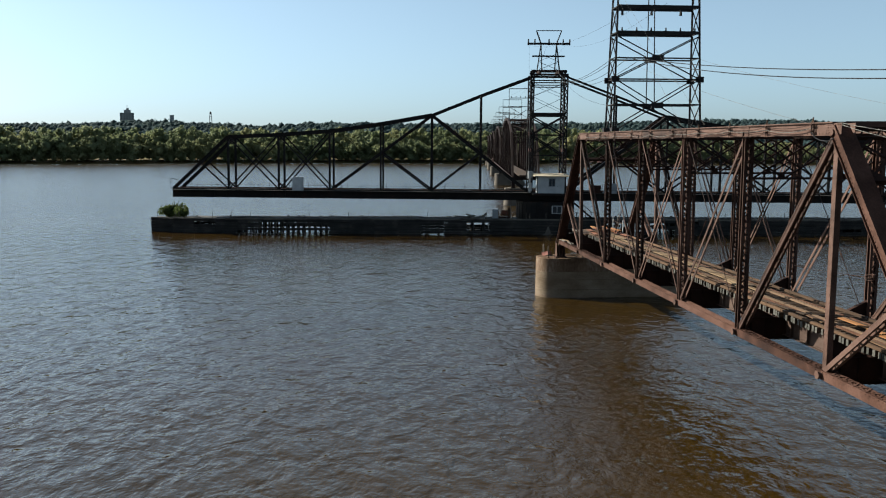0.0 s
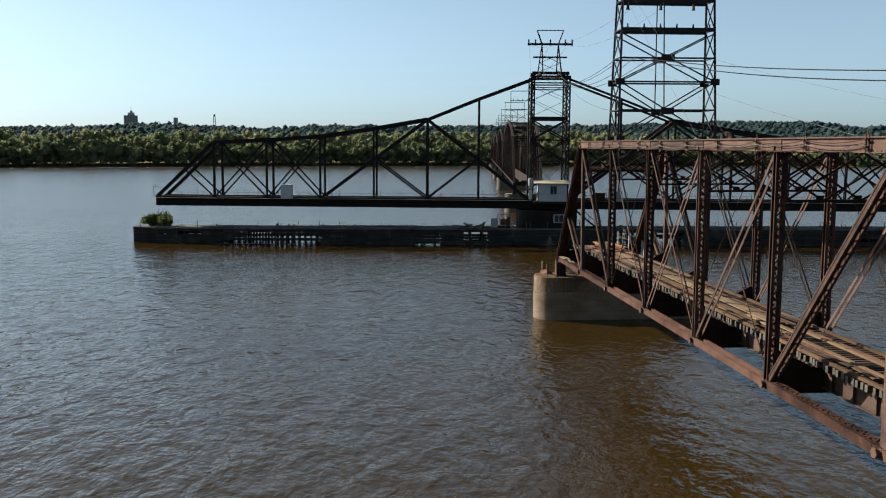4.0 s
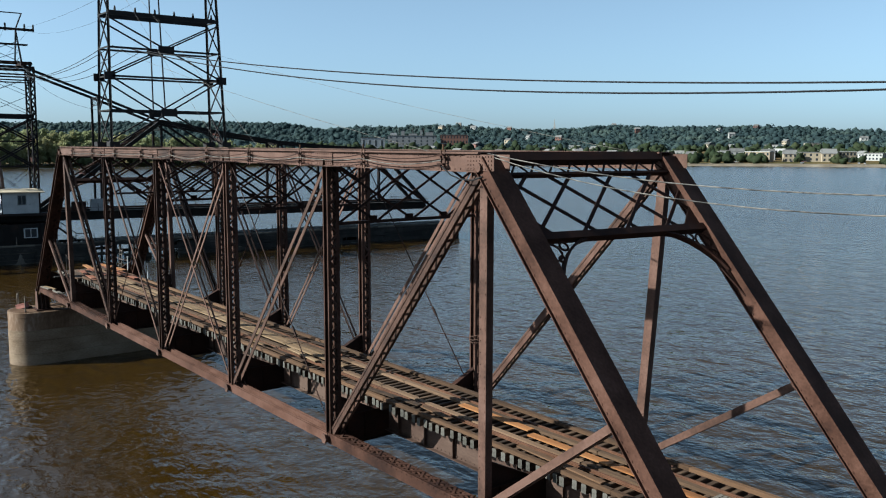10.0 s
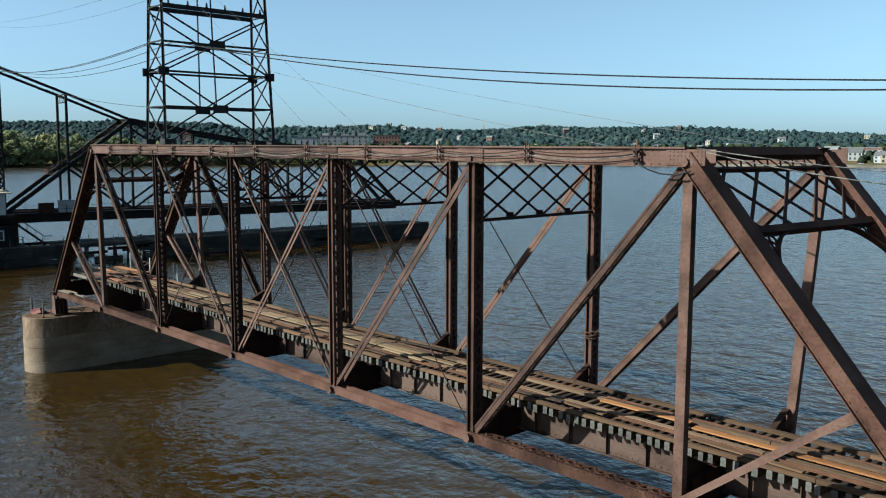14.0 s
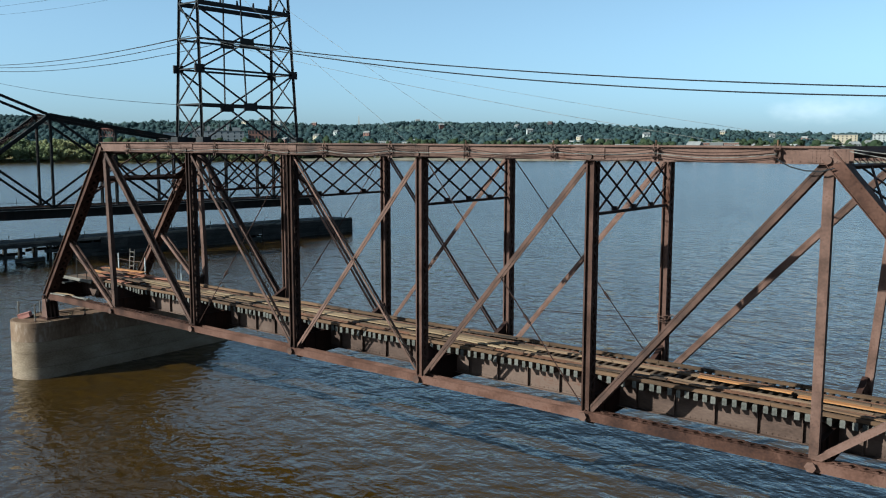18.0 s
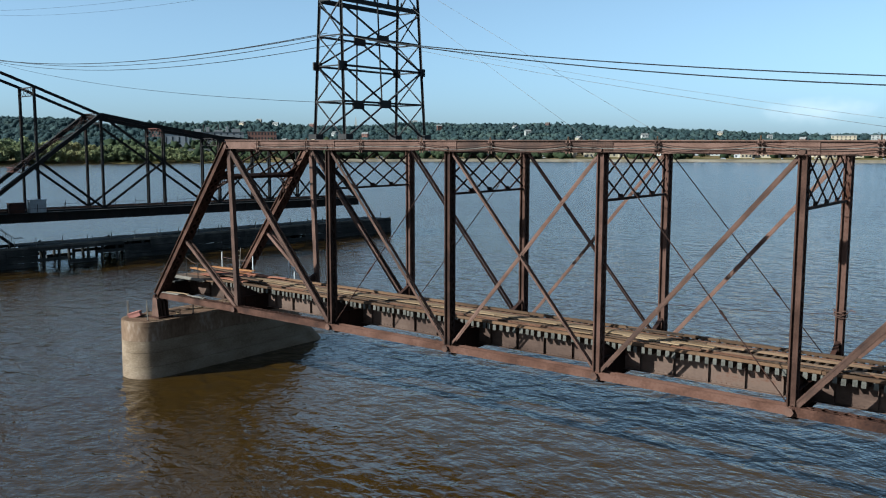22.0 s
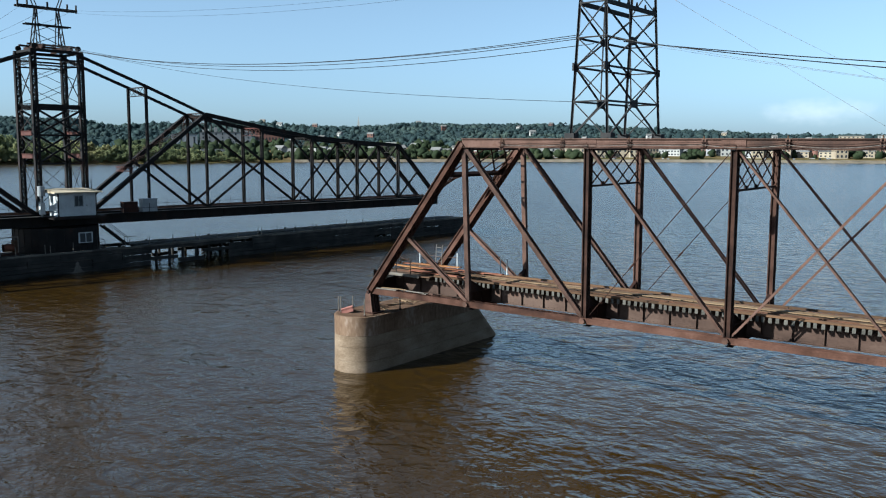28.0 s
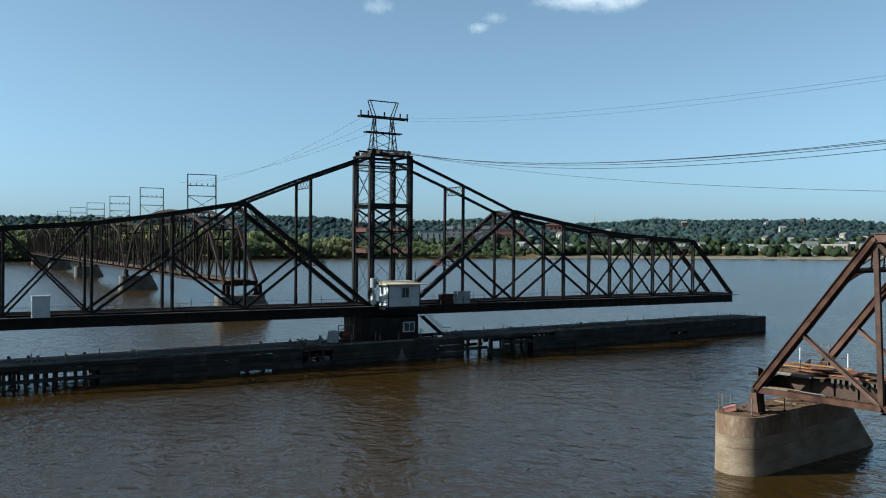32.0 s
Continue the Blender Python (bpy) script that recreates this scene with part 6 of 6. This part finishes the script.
# ---------------------------------------------------------------- buildings
def building(az, d, w, dep, h, mat, roof, label, name="building", gable=False, cols=5, floors=2, group="town buildings", turn=0):
    q = land(az, d)
    b = thing(name, label, "building", group, at=Matrix.Translation(q) @ Matrix.Rotation(radians(az + turn), 4, 'Z'))
    part("wall", Geo().box((-w / 2, 0, -3), (w / 2, dep, h)), mat, b)
    if gable:
        g = Geo()
        rh = min(w, dep) * 0.35
        g.add([V(-w / 2 - 0.4, -0.4, h), V(w / 2 + 0.4, -0.4, h), V(w / 2 + 0.4, dep + 0.4, h), V(-w / 2 - 0.4, dep + 0.4, h), V(-w / 2 - 0.4, dep / 2, h + rh), V(w / 2 + 0.4, dep / 2, h + rh)],
              [(0, 1, 5, 4), (2, 3, 4, 5), (0, 4, 3), (1, 2, 5), (3, 2, 1, 0)])
        part("roof", g, roof, b)
    else:
        part("roof", Geo().box((-w / 2 - 0.3, -0.3, h), (w / 2 + 0.3, dep + 0.3, h + 0.7)), roof, b)
    fh = h / floors
    for f in range(floors):
        for c in range(cols):
            x = -w / 2 + w * (c + 0.5) / cols
            ww = min(1.6, w / cols * 0.5)
            part("window", Geo().box((x - ww / 2, -0.08, f * fh + fh * 0.3), (x + ww / 2, 0.05, f * fh + fh * 0.8)), GLASS, b)
    return b


rnd = random.Random(17)
for i in range(64):
    az = 6 + 46 * (i + rnd.random()) / 64
    d = rnd.choice((95, 120, 150, 180, 230, 320, 420)) * rnd.uniform(0.85, 1.15)
    mat, word = rnd.choice(((WALL_WHITE, "white"), (WALL_WHITE, "white"), (WALL_TAN, "tan"), (WALL_BRICK, "red brick"), (WALL_GREY, "grey")))
    big = rnd.random() < 0.35
    w = rnd.uniform(14, 30) if big else rnd.uniform(6.5, 9.5)
    gable = not big
    building(az, d, w, rnd.uniform(8, 14), rnd.uniform(3.5, 6) if not big else rnd.uniform(4, 7), mat, rnd.choice((ROOF_GREY, WALL_WHITE)) if big else ROOF_GREY, word + (" gabled house among trees on the far bank" if gable else " flat-roofed commercial building on the far bank"), gable=gable, cols=3 if gable else 5, floors=2 if not big else 1, turn=rnd.choice((-48, -30, -15, 20)))
for i in range(20):
    az = rnd.uniform(7, 56)
    mat, word = rnd.choice(((WALL_WHITE, "white"), (WALL_WHITE, "white"), (WALL_TAN, "tan"), (WALL_BRICK, "red brick")))
    building(az, rnd.uniform(420, 1150), rnd.uniform(7, 11), 8, rnd.uniform(7, 9), mat, ROOF_GREY, word + " gabled house among trees on the hillside", gable=True, cols=2, floors=2, group="hillside houses", turn=rnd.choice((-40, -20, 15)))
for i in range(24):
    az = 5.5 + 27 * (i + rnd.random() * 0.8) / 24
    mat, word = rnd.choice(((WALL_WHITE, "white"), (WALL_TAN, "tan"), (WALL_TAN, "tan"), (WALL_BRICK, "red brick"), (WALL_BRICK, "red brick"), (WALL_GREY, "grey")))
    gable = rnd.random() < 0.4
    building(az, rnd.uniform(46, 105), rnd.uniform(9, 13) if gable else rnd.uniform(14, 32), rnd.uniform(9, 14), rnd.uniform(5, 9.5), mat, ROOF_GREY if gable or rnd.random() < 0.6 else WALL_WHITE,
             word + (" gabled house on the town waterfront" if gable else " flat-roofed building on the town waterfront"), gable=gable, cols=3 if gable else 6, floors=2, group="waterfront buildings", turn=rnd.uniform(-22, 22))
fac = building(53.0, 380, 62, 30, 17, WALL_GREY, ROOF_GREY, "large pale grey industrial building on the far bank", cols=8, floors=4)
for x0, x1, z in ((-28, -20, 3.5), (-14, -10, 6.0), (-4, 6, 2.6), (10, 13, 7.0), (17, 27, 4.2)):
    part("roof_house", Geo().box((x0, 6, 17.6), (x1, 18, 17.6 + z)), WALL_GREY, fac)
for x0 in (-17, 1, 15):
    part("vent_pipe", Geo().tube([(x0, 10, 17.6), (x0, 10, 27)], 0.7, 8), GALV, fac)
building(50.2, 400, 36, 30, 18, WALL_BRICK, ROOF_GREY, "large brown brick factory on the far bank", cols=9, floors=3)
building(55.6, 360, 30, 20, 15, WALL_GREY, ROOF_GREY, "low grey industrial shed on the far bank", cols=4, floors=1)
building(54.2, 60, 22, 12, 7, WALL_WHITE, ROOF_GREY, "white low warehouse near the far shore", cols=4, floors=1)
building(13.2, 330, 27, 18, 14, WALL_TAN, ROOF_GREY, "tan multi-storey block on the far hill", cols=6, floors=5)
building(11.0, 420, 30, 18, 14, WALL_WHITE, ROOF_GREY, "white multi-storey block on the far hill", cols=6, floors=5)
# stone-faced shore, with parked cars behind it
g = Geo()
for i in range(160):
    a0, a1 = 6 + i * 0.27, 6 + (i + 1) * 0.27
    p0, p1, q0, q1 = land(a0, 1.0), land(a1, 1.0), land(a0, 6.0), land(a1, 6.0)
    for q, z in ((p0, -0.3), (p1, -0.3), (q0, 1.7), (q1, 1.7)):
        q.z = z + 0.25 * wob(q.x, q.y, 3.0)
    r0, r1 = land(a0, 22.0), land(a1, 22.0)
    r0.z, r1.z = r0.z + 0.12, r1.z + 0.12
    g.add([p0, p1, q1, q0, r0, r1], [(1, 0, 3, 2), (2, 3, 4, 5)])
single("shore_pavement", g, SHORE, "tan stone shore and paved strip along the town waterfront", "ground", kind="structure")
for i in range(34):
    az, d = rnd.uniform(9, 46), rnd.choice((24, 27, 34, 48))
    cm, word = rnd.choice(((WALL_WHITE, "white"), (WALL_GREY, "grey"), (GLASS, "black"), (WALL_BRICK, "red"), (GREY_BOX, "silver")))
    b = thing("parked_car", word + " car parked along the far shore road", "car", "parked cars", at=Matrix.Translation(land(az, d)) @ Matrix.Rotation(radians(az + rnd.choice((0, 90))), 4, 'Z'))
    part("body", Geo().box((-2.2, -0.9, 0.3), (2.2, 0.9, 0.95)), cm, b)
    part("cabin", Geo().box((-1.3, -0.8, 0.95), (1.1, 0.8, 1.5)), GLASS, b)
    for wx in (-1.4, 1.4):
        part("wheel", Geo().tube([(wx, -0.92, 0.32), (wx, 0.92, 0.32)], 0.32, 8), WIRE, b)
building(20.6, 190, 46, 16, 8, WALL_BRICK, ROOF_GREY, "long red brick waterfront building", cols=9, floors=1)
building(31.5, 130, 40, 14, 7, WALL_WHITE, ROOF_GREY, "long white warehouse behind the far shore", cols=6, floors=1)
castle = building(105.4, 1290, 28, 20, 24, WALL_WHITE, ROOF_GREY, "pale grey hilltop block with a turret", cols=5, floors=5, group="")
part("turret", Geo().box((-6, 3, 24.7), (8, 14, 31)), WALL_WHITE, castle)
part("lookout", Geo().box((-1, 6, 31), (4, 10, 35)), WALL_WHITE, castle)
part("flag_pole", Geo().tube([(1, 8, 35), (1, 8, 42)], 0.4, 5), GALV, castle)
building(102.7, 1290, 9, 9, 20, WALL_GREY, ROOF_GREY, "small dark hilltop tower", cols=1, floors=4, group="")
q = land(100.3, 1290)
b = thing("water_tower", "slim steel lattice water tower on the far hill", "tower", at=Matrix.Translation(q))
part("tank", Geo().tube([(0, 0, 26), (0, 0, 29), (0, 0, 32)], [2.2, 2.2, 0.4], 10), GALV, b)
for sx, sy in ((-1, -1), (1, -1), (-1, 1), (1, 1)):
    part("leg", Geo().tube([(sx * 3.4, sy * 3.4, -4), (sx * 1.4, sy * 1.4, 27)], 0.35, 5), GALV, b)
for z in (8, 15, 21):
    part("brace_ring", Geo().box((-2.6, -2.6, z), (2.6, 2.6, z + 0.5)), GALV, b)
q = land(43.9, 1330)
b = thing("church", "white church with a tall steeple on the far hillside", "church", at=Matrix.Translation(q) @ Matrix.Rotation(radians(43.9), 4, 'Z'))
part("nave", Geo().box((-6, 0, -6), (14, 12, 8)), WALL_BRICK, b)
part("steeple", Geo().box((-5, 0, -6), (0, 5, 12)).add([V(-5, 0, 12), V(0, 0, 12), V(0, 5, 12), V(-5, 5, 12), V(-2.5, 2.5, 32)], [(0, 1, 4), (1, 2, 4), (2, 3, 4), (3, 0, 4)]), WALL_WHITE, b)

# ---------------------------------------------------------------- neighbouring span on the landward side
copy_thing(truss, pose(54.1, 0, 0))
copy_thing(pier, pose(0.45, 0, 0))

# ---------------------------------------------------------------- fair-weather clouds, far behind everything
def cloud(az, elev, dist, w, h, seed, dense, label):
    m, nt, p = mat_nodes("cloud_vapour")
    L = nt.links.new
    nt.nodes.remove(p)
    co = nt.nodes.new("ShaderNodeTexCoord")
    n1 = nt.nodes.new("ShaderNodeTexNoise")
    n1.inputs["Scale"].default_value, n1.inputs["Detail"].default_value, n1.inputs["Roughness"].default_value = 2.6, 9, 0.62
    mp = nt.nodes.new("ShaderNodeMapping")
    mp.inputs["Location"].default_value = (seed, seed * 0.37, 0)
    mp.inputs["Scale"].default_value = (2.2, 1.0, 1.0)
    L(co.outputs["Generated"], mp.inputs[0])
    L(mp.outputs[0], n1.inputs[0])
    gr = nt.nodes.new("ShaderNodeTexGradient")
    gr.gradient_type = 'SPHERICAL'
    mg = nt.nodes.new("ShaderNodeMapping")
    mg.inputs["Location"].default_value = (-1, -1, 0)
    mg.inputs["Scale"].default_value = (2, 2, 0)
    L(co.outputs["Generated"], mg.inputs[0])
    L(mg.outputs[0], gr.inputs[0])
    ml = nt.nodes.new("ShaderNodeMath")
    ml.operation = 'MULTIPLY_ADD'
    L(gr.outputs[1], ml.inputs[0])
    ml.inputs[1].default_value = 0.75
    L(n1.outputs[0], ml.inputs[2])
    mr = nt.nodes.new("ShaderNodeMapRange")
    mr.inputs[1].default_value, mr.inputs[2].default_value, mr.inputs[4].default_value = 0.62, 1.3, dense
    L(ml.outputs[0], mr.inputs[0])
    # thin out to nothing at the rim
    rim = nt.nodes.new("ShaderNodeMapRange")
    rim.inputs[2].default_value = 0.35
    L(gr.outputs[1], rim.inputs[0])
    al = nt.nodes.new("ShaderNodeMath")
    al.operation = 'MULTIPLY'
    L(mr.outputs[0], al.inputs[0])
    L(rim.outputs[0], al.inputs[1])
    tr = nt.nodes.new("ShaderNodeBsdfTransparent")
    em = nt.nodes.new("ShaderNodeEmission")
    em.inputs[0].default_value, em.inputs[1].default_value = (1.0, 0.97, 0.95, 1), 0.46
    mx = nt.nodes.new("ShaderNodeMixShader")
    L(al.outputs[0], mx.inputs[0])
    L(tr.outputs[0], mx.inputs[1])
    L(em.outputs[0], mx.inputs[2])
    L(mx.outputs[0], nt.nodes["Material Output"].inputs[0])
    pos = C0 + V(-math.sin(radians(az)) * dist, math.cos(radians(az)) * dist, 13.5 + math.tan(radians(elev)) * dist)
    g = Geo()
    g.add([V(-w / 2, -h / 2, 0), V(w / 2, -h / 2, 0), V(w / 2, h / 2, 0), V(-w / 2, h / 2, 0)], [(0, 1, 2, 3)])
    ob = single("backdrop_cloud", g, m, label, "cloud", "clouds", kind="structure")
    ob.matrix_world = look(pos, C0 + V(0, 0, 13))


cloud(43.5, 15.9, 4300, 760, 230, 3.1, 0.8, "small white fair-weather cloud in the blue sky")
cloud(51.3, 14.0, 4300, 150, 80, 7.7, 0.35, "small wispy white cloud in the blue sky")
cloud(50.2, 14.6, 4300, 170, 80, 9.3, 0.2, "small wispy white cloud in the blue sky")
cloud(58.0, 15.3, 4300, 220, 110, 12.2, 0.25, "faint wispy white cloud in the blue sky")
cloud(66.4, 15.8, 4300, 180, 100, 16.4, 0.3, "faint wispy white cloud in the blue sky")
cloud(14.6, 2.1, 4300, 640, 170, 21.0, 0.3, "pale low cloud bank over the far hills")
